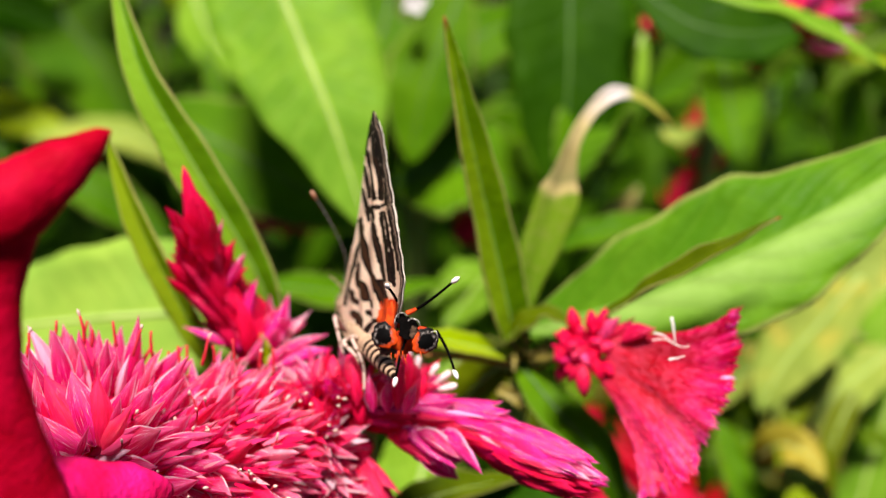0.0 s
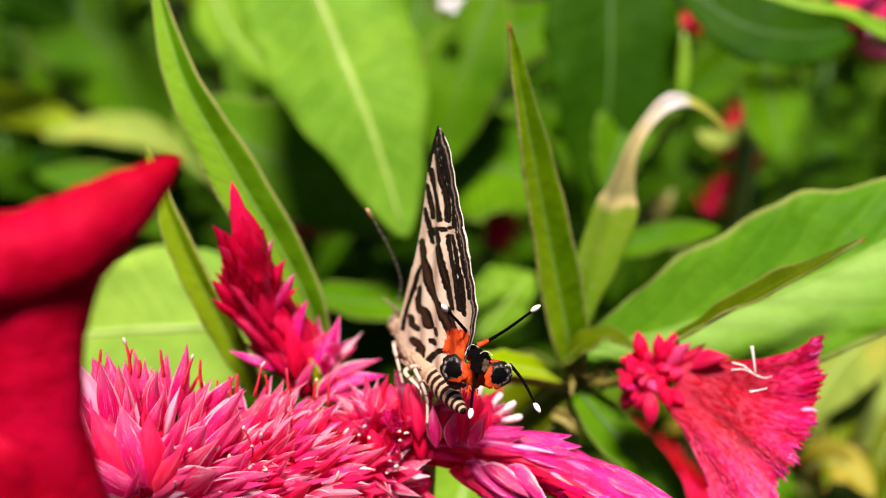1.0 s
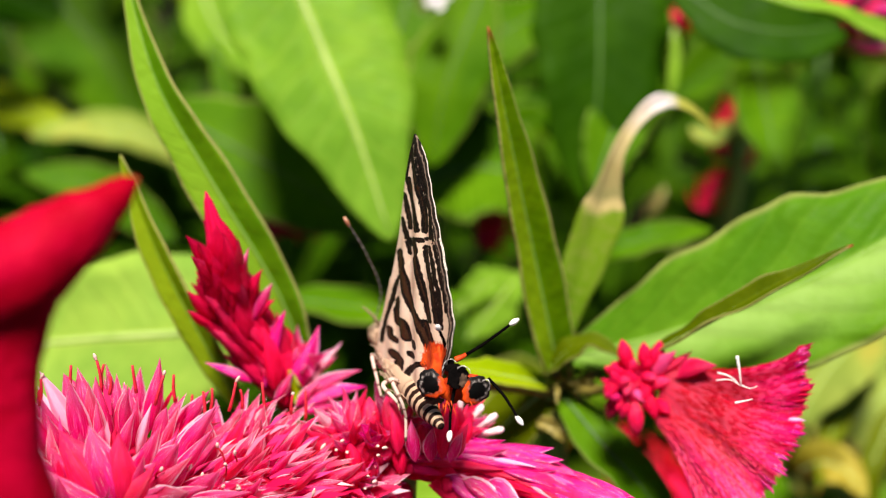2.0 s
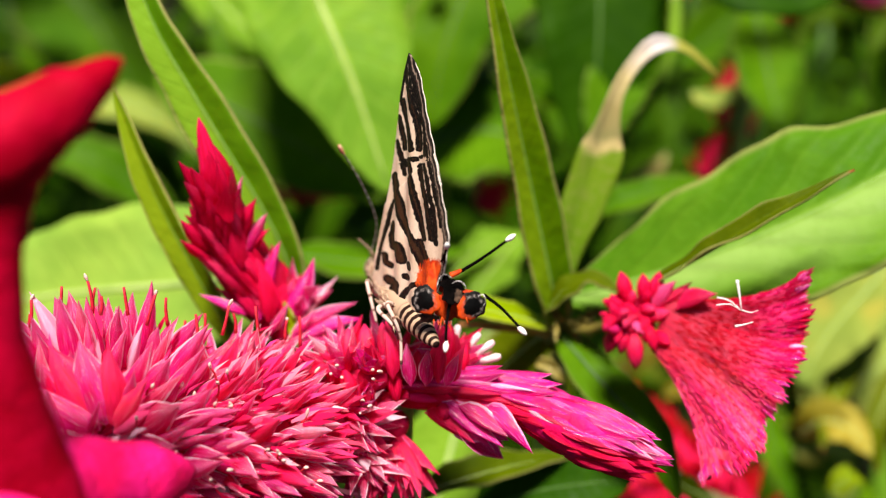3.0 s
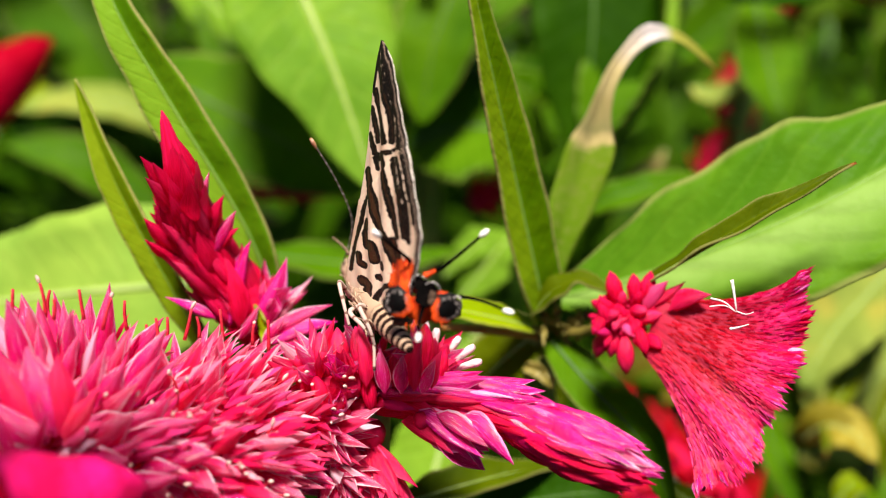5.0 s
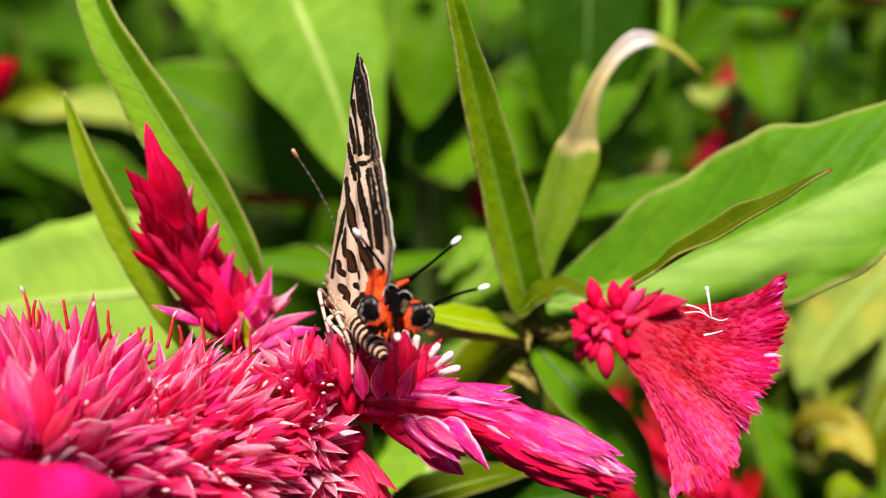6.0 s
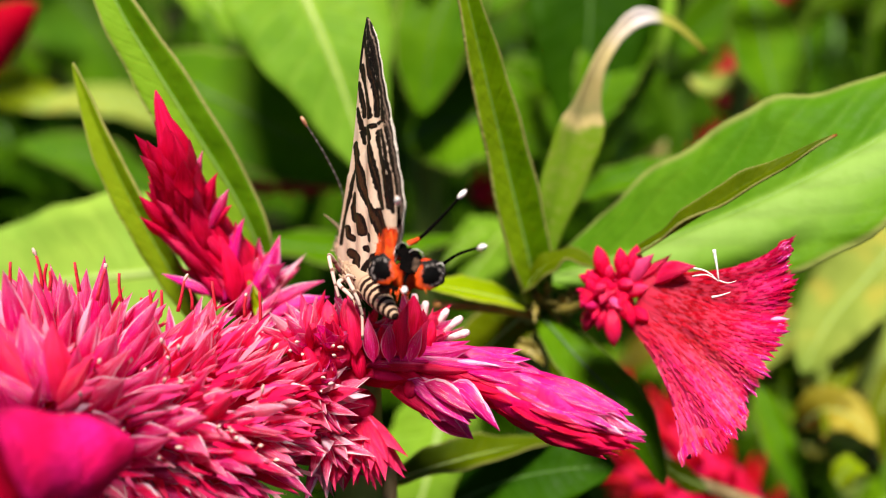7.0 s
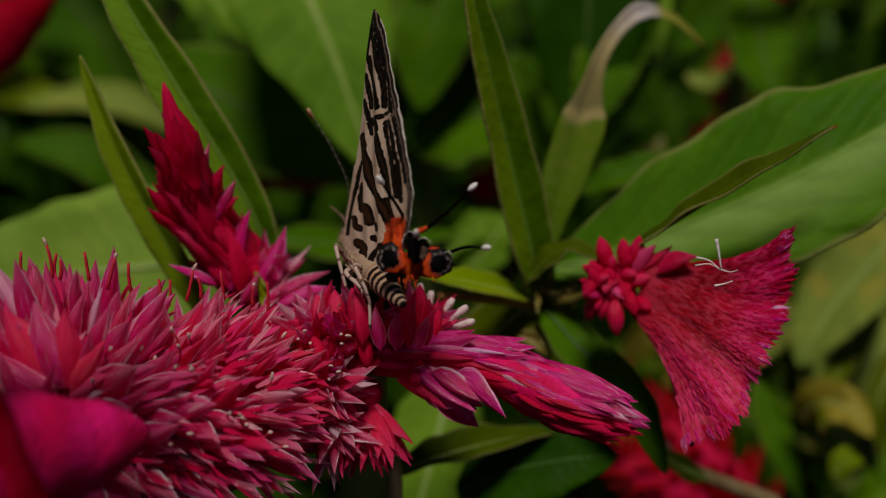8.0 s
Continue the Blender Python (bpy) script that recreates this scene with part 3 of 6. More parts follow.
tuft(plant, (-3.57, 85.42, 499.81), way3(0.15, 1, 0.3), 55, 20, (3.2, 5.0), ("pink", "crimson"), "tepals at the foot of the spike", 23, 1.5)
tuft(plant, (-8.01, 83.15, 496.88), way3(0.25, -1, 0.25), 26, 34, (4.4, 6.6), ("crimson", "crimson", "flame"), "hanging tuft of crimson tepals", 24, 1.6, fat=1.05)
tuft(plant, (-12.18, 81.71, 498.64), way3(0.8, -0.3, 0.5), 48, 30, (3.4, 5.2), ("pale", "pink", "crimson"), "pale papery tepals", 25, 1.8, fat=0.8)
tuft(plant, (-11.20, 81.35, 495.08), way3(0.7, -0.6, 0.4), 48, 30, (3.4, 5.2), ("pale", "crimson", "pink"), "pale papery tepals", 26, 1.8, fat=0.8)
bud = tuft(plant, (-9.17, 81.90, 501.79), way3(-0.1, 0.8, 0.8), 24, 14, (2.2, 2.8), ("crimson", "magenta"), "round opening pink floret with cream anthers", 27, 1.35, fat=2.2)
rng = random.Random(8)
for q in ((-9.32, 80.35, 503.28), (-8.36, 80.30, 503.15), (-8.81, 80.04, 502.50)):
    stamen(bud, q, way3(rng.uniform(-.3, .3), 0.3, 1), 0.5, rng)
bud = tuft(plant, (-10.10, 81.09, 499.78), way3(0.1, 0.5, 0.9), 24, 12, (2.2, 2.8), ("magenta", "crimson"), "opening pink floret with cream anthers", 28, 1.2, fat=2.0)
for q in ((-10.23, 79.45, 501.04), (-9.36, 79.31, 500.71), (-10.52, 79.55, 499.96), (-12.04, 81.44, 503.31), (-11.66, 81.07, 502.39), (-12.49, 80.28, 503.11), (-10.60, 79.48, 495.80), (-11.86, 76.72, 494.30), (-11.07, 78.64, 496.38)):
    stamen(bud, q, way3(rng.uniform(-.3, .3), 0.2, 1), 0.5, rng)

cluster = tuft(plant, (-8.69, 83.95, 498.84), way3(0, 1, 0.5), 60, 10, (2.5, 3.5), ("pink", "crimson"), "closed pink florets below the butterfly", 33, 1.8)
rng = random.Random(34)
for a, b, k in (((-11.00, 82.90, 501.60), (-11.41, 84.27, 504.99), 0), ((-9.72, 83.07, 502.01), (-10.09, 84.85, 505.08), 0), ((-7.76, 82.62, 502.24), (-8.58, 84.43, 505.38), 0), ((-6.83, 82.01, 502.06), (-7.16, 83.03, 504.57), 1), ((-5.51, 82.28, 501.38), (-5.50, 83.77, 503.75), 0), ((-3.48, 82.96, 501.74), (-3.13, 84.93, 505.28), 1),
                ((-4.37, 82.44, 501.79), (-4.21, 83.26, 503.81), 0), ((-12.09, 81.96, 500.59), (-13.25, 83.60, 503.31), 0), ((-10.63, 80.75, 500.26), (-11.87, 82.20, 502.52), 1), ((-7.27, 80.73, 500.23), (-7.68, 81.75, 502.73), 1), ((-2.34, 82.79, 501.31), (-1.64, 84.20, 503.48), 1)):
    closed_bud(cluster, a, vec(b) - vec(a), (vec(b) - vec(a)).length * 1.05, k, 0.85)

for a, b, k in (((-3.94, 79.08, 502.81), (-3.17, 79.91, 507.53), "crimson"), ((-4.90, 79.19, 502.55), (-4.66, 79.66, 505.84), "pink"), ((-2.65, 80.01, 502.45), (-1.74, 80.67, 505.66), "crimson"), ((-6.14, 79.46, 502.41), (-6.42, 80.36, 505.97), "pink"), ((-7.57, 80.10, 502.66), (-8.18, 82.39, 507.01), "crimson"), ((-3.37, 79.01, 502.64), (-2.25, 79.49, 505.42), "pink")):
    petal(cluster, a, vec(b) - vec(a), TO_EYE, (vec(b) - vec(a)).length, k, rng, 1.15)

# pinkish white anthers beside the butterfly
open_floret = tuft(plant, (-2.14, 85.82, 500.81), way3(0.6, 0.8, 0.2), 40, 8, (2.2, 3.2), ("pale", "crimson"), "open floret with pinkish white anthers", 29, 0.8)
for a, b in (((-1.90, 85.94, 501.11), (-0.47, 85.93, 503.75)), ((-1.66, 85.01, 501.47), (0.72, 84.78, 503.56)), ((-1.52, 84.90, 501.20), (1.24, 83.88, 502.68)), ((-2.60, 86.21, 501.78), (-2.25, 87.10, 503.96)), ((-2.92, 85.84, 502.19), (-3.16, 86.41, 504.95))):
    tube("anther", open_floret, [a, (vec(a) + vec(b)) / 2, b], 0.34, 0.5, STIGMA, rings=6, sides=6, swell=lambda s: 0.5 + 0.6 * s - (0.8 * (s - 0.85) * 4 if s > 0.85 else 0))

# the magenta spike that lies to one side; redder tepals paint the shade on its underside
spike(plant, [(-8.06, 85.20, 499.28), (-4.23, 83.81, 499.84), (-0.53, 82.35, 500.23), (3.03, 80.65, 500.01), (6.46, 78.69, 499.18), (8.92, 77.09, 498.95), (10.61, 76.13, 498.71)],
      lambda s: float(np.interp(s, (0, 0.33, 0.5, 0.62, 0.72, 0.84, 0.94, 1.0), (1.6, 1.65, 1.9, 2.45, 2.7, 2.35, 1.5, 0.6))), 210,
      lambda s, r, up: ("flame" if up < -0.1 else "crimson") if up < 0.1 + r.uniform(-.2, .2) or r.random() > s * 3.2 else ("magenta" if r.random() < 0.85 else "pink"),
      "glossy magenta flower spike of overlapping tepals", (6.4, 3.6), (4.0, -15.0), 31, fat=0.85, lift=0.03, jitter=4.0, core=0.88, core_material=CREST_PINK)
loose = tuft(plant, (-3.48, 80.90, 499.30), way3(0.95, -0.5, 0.1), 14, 5, (5.0, 6.5), "magenta", "loose magenta tepals under the spike", 32, 0.8)
rng = random.Random(3)
for a, b, k in (((-3.70, 81.15, 499.94), (1.24, 77.62, 497.87), "magenta"), ((-0.56, 80.08, 499.94), (4.07, 76.84, 498.61), "magenta"), ((-5.11, 81.68, 498.57), (-0.58, 79.27, 497.95), "crimson"), ((-2.33, 80.20, 500.24), (2.45, 77.39, 498.63), "pink")):
    petal(loose, a, vec(b) - vec(a), TO_EYE + way3(0, -0.4, 0), (vec(b) - vec(a)).length, k, rng, 1.1)

# the upright crimson spike
spike(plant, [(-17.45, 94.27, 499.63), (-19.47, 94.58, 502.93), (-21.33, 94.27, 506.05), (-22.65, 93.63, 509.67), (-22.95, 92.30, 513.25), (-23.35, 92.20, 516.60), (-24.14, 92.90, 520.80)],
      lambda s: float(np.interp(s, (0, 0.17, 0.33, 0.5, 0.62, 0.75, 0.88, 0.96, 1.0), (2.2, 2.3, 2.3, 2.15, 1.75, 1.3, 0.8, 0.35, 0.05))), 105,
      lambda s, r, up: "flame" if r.random() < 0.5 else "crimson", "upright crimson flower spike with jagged outline", (6.2, 4.4), (8.0, -8.0), 41, lift=-0.15, jitter=4.0, fat=1.3, core=1.0, core_material=PETAL_FLAME, upto=0.69)
side = tuft(plant, (-17.72, 93.70, 501.63), way3(0.45, 0.8, 0.3), 40, 8, (3.4, 4.6), ("pink", "crimson"), "pink tepals at the spike's foot", 42, 1.6)
for a, b, k, fat in (((-23.86, 92.14, 508.45), (-26.30, 91.54, 512.30), "flame", 1.0), ((-23.86, 91.91, 507.86), (-26.42, 91.36, 510.52), "flame", 1.0), ((-24.44, 92.04, 510.85), (-25.28, 91.19, 514.08), "flame", 0.8),
                ((-22.02, 92.12, 511.06), (-20.85, 92.37, 515.67), "pink", 1.0), ((-21.40, 92.59, 509.55), (-19.58, 93.15, 513.62), "flame", 1.1), ((-21.07, 92.22, 508.65), (-18.93, 93.08, 512.10), "pink", 1.1), ((-21.45, 92.96, 507.81), (-18.56, 93.05, 510.70), "flame", 1.0),
                ((-22.01, 90.70, 512.88), (-21.63, 90.98, 516.24), "flame", 1.0), ((-22.29, 91.49, 509.50), (-22.46, 91.05, 513.75), "flame", 1.2), ((-21.35, 91.50, 506.84), (-21.91, 91.56, 511.02), "flame", 1.2),
                ((-20.16, 91.73, 502.08), (-17.97, 94.47, 508.86), "magenta", 1.05), ((-18.13, 91.44, 501.37), (-15.15, 93.90, 507.45), "magenta", 1.25), ((-19.17, 90.74, 502.30), (-19.97, 92.50, 507.99), "flame", 1.3), ((-16.03, 92.80, 502.06), (-13.12, 94.66, 505.34), "pale", 0.7), ((-21.24, 91.47, 502.78), (-25.18, 90.83, 505.20), "magenta", 1.1),
                ((-17.13, 91.34, 501.13), (-11.38, 93.25, 503.19), "pink", 0.8), ((-17.06, 90.62, 500.67), (-10.78, 91.83, 502.32), "magenta", 0.9), ((-16.73, 89.99, 500.44), (-11.29, 90.43, 501.54), "pink", 0.8), ((-19.08, 89.92, 501.61), (-17.33, 91.02, 504.33), "pink", 1.3), ((-17.22, 90.17, 500.90), (-14.96, 91.18, 503.40), "pink", 1.3)):
    petal(side, a, vec(b) - vec(a), TO_EYE, (vec(b) - vec(a)).length, k, rng, fat)
leaf(plant, [(-16.11, 90.78, 499.73), (-16.90, 90.99, 501.59), (-17.76, 91.47, 504.11)], 1.2, TO_EYE, LEAF_YELLOW, "small yellow green bract", rib=0, name="bract")


# ---- the near, velvety crest ----
def lobe(name, plant, points, radius, flat, material, label="", facing=TO_EYE):
    at, way = spline(points)
    o = vec(points[0])
    v, f, u = tube_data(at, way, radius, 26, 20, flat, facing)
    out = []
    for p in v:
        k = noise.noise(p * 0.55) * 0.35 + noise.noise(p * 1.7) * 0.12
        out.append(p - o + TO_EYE * k + EYE_UP * 0.6 * k)
    return part(name, mesh_of(name, out, f, material, u), plant, o, label)


crest = lobe("flower_crest", plant, [(-30.60, 55.00, 502.00), (-30.51, 55.39, 512.28), (-29.83, 55.99, 519.95), (-29.24, 57.18, 525.12), (-28.81, 58.35, 529.24)],
             lambda s: float(np.interp(s, (0.0, 0.25, 0.5, 0.75, 1.0), (9.00, 6.47, 4.40, 4.18, 5.37))), 0.5, CREST, "velvety folded red flower crest")
lobe("crest_fold", crest, [(-36.90, 57.20, 531.30), (-33.20, 56.70, 530.00), (-29.60, 56.50, 528.80), (-26.20, 57.60, 529.20), (-23.40, 59.60, 530.80), (-20.50, 62.50, 532.75)],
     lambda s: float(np.interp(s, (0.0, 0.35, 0.6, 0.8, 0.93, 1.0), (2.4, 2.2, 2.1, 1.6, 0.75, 0.06))), 1.25, CREST, "overhanging fold of the red crest", EYE_UP)
lobe("crest_fold", crest, [(-28.60, 58.40, 527.60), (-25.90, 59.60, 529.20), (-23.60, 60.90, 530.90), (-21.60, 62.20, 532.20)],
     lambda s: float(np.interp(s, (0.0, 0.5, 1.0), (3.2, 2.1, 0.2))), 0.5, CREST)
lobe("crest_fold", crest, [(-33.90, 53.40, 511.60), (-31.20, 53.90, 515.00), (-29.80, 54.60, 518.20), (-29.70, 55.60, 520.80)],
     lambda s: 2.9 * max(math.sin(math.pi * (0.12 + 0.85 * s)), 0.05) ** 0.6, 0.7, CREST)
lobe("crest_fold", crest, [(-32.02, 52.07, 508.51), (-27.78, 54.17, 508.65), (-26.04, 57.95, 507.22), (-23.63, 61.33, 505.83), (-20.03, 64.85, 504.74)],
     lambda s: float(np.interp(s, (0.0, 0.3, 0.6, 0.85, 1.0), (4.4, 4.3, 3.9, 2.6, 0.4))), 0.8, CREST_PINK, "blurred pink fold of the crest")


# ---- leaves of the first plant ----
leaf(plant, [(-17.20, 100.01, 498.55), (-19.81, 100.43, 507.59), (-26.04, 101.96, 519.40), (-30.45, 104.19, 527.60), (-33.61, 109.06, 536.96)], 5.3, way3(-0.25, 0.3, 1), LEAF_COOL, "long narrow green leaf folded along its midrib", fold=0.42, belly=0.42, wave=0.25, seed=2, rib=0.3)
leaf(plant, [(-22.85, 96.66, 495.61), (-26.28, 96.63, 503.53), (-30.45, 98.23, 512.84), (-33.54, 100.67, 521.54)], 3.4, way3(-0.35, 0.4, 0.9), LEAF_LIME, "narrow folded yellow green leaf", fold=0.45, belly=0.45, wave=0.2, seed=3, rib=0.2)
leaf(plant, [(-21.77, 119.80, 494.16), (-33.46, 121.17, 492.21), (-46.92, 124.47, 489.69), (-61.64, 128.38, 486.03), (-83.02, 133.35, 479.64)], 21.0, way3(0.1, 0.35, 0.95), LEAF_PALE, "broad light green leaf with a pale midrib", fold=0.1, seed=4, rib=0.6)
leaf(plant, [(-7.11, 93.13, 481.51), (-2.15, 93.75, 483.06), (4.01, 96.03, 483.37), (9.53, 98.02, 482.95)], 4.2, way3(0.1, 0.8, 0.6), LEAF_OLIVE, "narrow olive leaf with pale edge", fold=0.5, seed=5, rib=0.2)
leaf(plant, [(-0.94, 120.99, 475.75), (-2.73, 116.93, 471.03), (-4.82, 112.43, 465.22), (-7.29, 109.36, 457.62)], 12.5, way3(0, 0.5, 0.9), LEAF_LIGHT, "light green leaf with a pale midrib", seed=6)
# added leaf: its dark green stands in for shade and hides the stem
leaf(plant, [(-0.50, 97.45, 476.19), (5.22, 96.62, 479.48), (10.83, 96.15, 480.99), (15.63, 96.26, 481.26)], 8.0, way3(0, 0.45, 0.9), LEAF_DARK, "dark green leaf added for the shade under the magenta spike", fold=0.2, seed=19, rib=0.2)
leaf(plant, [(-12.96, 88.09, 485.06), (-10.51, 87.83, 487.08), (-7.64, 86.56, 486.62)], 3.2, way3(0, 0.8, 0.6), LEAF_YELLOW, "small yellow green leaf", seed=7, rib=0.15)
tube("stalk", plant, [(-6.27, 87.09, 482.59), (-6.17, 87.81, 487.04), (-6.47, 86.42, 491.62)], 0.9, 0.5, STEM_TAN, "yellowish flower stalk")

# ---- the second plant: its node, leaves and fan-shaped flower ----
FORK = (8.02, 104.17, 495.50)
plant_b = thing("celosia_plant", (FORK[0] + 2, FORK[1] + 22, 0), "celosia plant with a fan-shaped crimson flower", "plant", "celosia plants")
tube("stem", plant_b, [(FORK[0] + 2, FORK[1] + 22, -15), (FORK[0] + 4, FORK[1] + 18, 260), (FORK[0] + 1, FORK[1] + 8, 440), FORK], 4.0, 1.4, STEM, "ribbed green stem", rings=30, sides=10)
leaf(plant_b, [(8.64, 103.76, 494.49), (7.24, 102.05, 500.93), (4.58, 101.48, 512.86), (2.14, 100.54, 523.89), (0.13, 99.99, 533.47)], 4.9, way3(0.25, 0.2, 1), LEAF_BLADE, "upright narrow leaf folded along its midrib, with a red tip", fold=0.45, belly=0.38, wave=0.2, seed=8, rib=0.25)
leaf(plant_b, [(8.46, 106.50, 495.93), (10.39, 109.64, 503.70), (13.08, 113.48, 510.54), (15.61, 118.09, 516.62), (19.56, 121.74, 520.30), (23.72, 124.19, 519.70), (28.60, 126.34, 515.67)], 5.2, way3(0.15, 0.2, 1), CURLED, "curled leaf withering to white and yellow at its end",
     fold=0.4, wave=0.5, seed=9, rib=0, thick=0.2, profile=lambda s: float(np.interp(s, (0, 0.08, 0.20, 0.31, 0.345, 0.38, 0.43, 0.48, 0.60, 0.70, 0.78, 0.92, 1.0), (0.12, 0.4, 0.90, 1.0, 0.92, 0.64, 0.46, 0.33, 0.30, 0.42, 0.28, 0.17, 0.03))))
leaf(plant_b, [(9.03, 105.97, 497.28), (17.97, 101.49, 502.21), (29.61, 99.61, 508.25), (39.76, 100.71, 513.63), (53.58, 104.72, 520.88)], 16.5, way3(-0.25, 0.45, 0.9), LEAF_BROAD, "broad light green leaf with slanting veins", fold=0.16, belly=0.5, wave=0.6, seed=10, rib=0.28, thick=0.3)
leaf(plant_b, [(15.28, 93.71, 504.32), (19.49, 92.03, 508.17), (25.53, 91.61, 512.48), (31.75, 92.00, 516.10)], 2.5, way3(-0.2, 0.8, 0.6), LEAF_OLIVE, "slender olive leaf with a brown tip", fold=0.55, belly=0.4, seed=11, rib=0.15)
leaf(plant_b, [(7.61, 103.93, 494.92), (4.08, 100.72, 497.65), (0.19, 99.25, 499.34), (-3.83, 98.60, 500.41)], 3.6, way3(0, 0.75, 0.65), LEAF_YELLOW, "yellow green leaf pointing to the butterfly", fold=0.25, wave=0.1, seed=12, rib=0.2, profile=lambda s: min(1.0, 0.5 + 2 * s) * min(1.0, 2.5 * (1.02 - s)))
leaf(plant_b, [(8.25, 102.88, 494.97), (11.91, 97.51, 492.37), (16.46, 93.76, 488.43), (19.44, 91.31, 482.35)], 5.0, way3(-0.2, 0.7, 0.75), LEAF_MID, "drooping green leaf", fold=0.2, seed=13, rib=0.3)
leaf(plant_b, [(8.71, 105.01, 494.91), (4.88, 103.93, 492.24), (1.06, 104.23, 487.65), (-1.57, 104.24, 482.32)], 7.0, way3(0, 0.6, 0.8), LEAF_OLIVE, "olive drooping leaf", fold=0.2, seed=14, rib=0.25)
leaf(plant_b, [(6.65, 101.70, 497.39), (8.43, 100.82, 500.55), (11.05, 100.31, 501.96), (13.60, 98.98, 501.35)], 3.4, way3(0, 0.8, 0.6), LEAF_OLIVE, "small olive leaf at the flower's foot", fold=0.3, seed=15, rib=0.15)
rng = random.Random(17)
for i in range(14):
    a = vec(FORK) + EYE_RIGHT * rng.uniform(-1.5, 3.5) + EYE_UP * rng.uniform(-2.0, 1.6) + TO_EYE * rng.uniform(1.0, 4.0)
    b = a + way3(rng.uniform(-0.6, 1), rng.uniform(-1, 1), rng.uniform(-0.2, 0.8)) * rng.uniform(1.4, 2.8)
    leaf(plant_b, [a, (a + b) / 2 + EYE_UP * 0.3, b], rng.uniform(0.5, 1.1), way3(rng.uniform(-.4, .4), rng.uniform(-.2, .8), 1), WITHERED, "withered brown bract", fold=0.4, seed=i, rib=0, thick=0.12, name="bract")
leaf(plant_b, [(6.05, 101.70, 492.06), (7.55, 100.59, 491.98), (8.80, 100.01, 490.53)], 1.6, way3(0, 0.2, 1), WITHERED, "withered brown bract", fold=0.5, rib=0, name="bract")
tube("flower_stalk", plant_b, [FORK, (10.71, 100.26, 496.51), (12.90, 96.98, 499.07)], 0.55, 0.5, WITHERED, "short brownish flower stalk")


def fan_material():
    """The comb of the fan flower: velvety red at its foot, pink towards the rim and in its drooping part, with fine streaks."""
    n = Nodes("velvety crimson comb")
    u, s, v = n.uv()
    k = n.island()
    streak = n.noise(1.0, n.stretch(u, 3.0, 42.0, 1.0), 3.0)
    soft = n.noise(1.0, n.stretch(u, 2.5, 9.0, 1.0), 2.0)
    fine = n.noise(2200.0, n.here(), 2.0)
    red = n.mix(n.step(soft, 0.38, 0.62), rgb(0.38, 0.001, 0.008), rgb(0.58, 0.003, 0.024))
    pink = n.mix(n.step(streak, 0.40, 0.60), rgb(0.60, 0.003, 0.055), rgb(0.82, 0.012, 0.18))
    where = n.math("ADD", s, n.math("ADD", n.math("MULTIPLY_ADD", soft, 0.5, -0.25), n.step(v, 0.50, 0.85, 0.0, 0.40)))
    colour = n.mix(n.step(where, 0.45, 0.95), red, pink)
    colour = n.mix(n.math("MULTIPLY", n.step(streak, 0.60, 0.72), n.step(where, 0.5, 1.0, 0.05, 0.5)), colour, rgb(0.94, 0.16, 0.44))
    colour = n.mix(n.step(k, 0.85, 1.0, 0.0, 0.25), colour, rgb(0.95, 0.20, 0.45))
    return n.finish(colour, 0.45, n.math("ADD", streak, n.math("MULTIPLY", fine, 0.4)), 0.4, 0.28, None, 0.0005, Specular_IOR_Level=0.2)


COMB = fan_material()


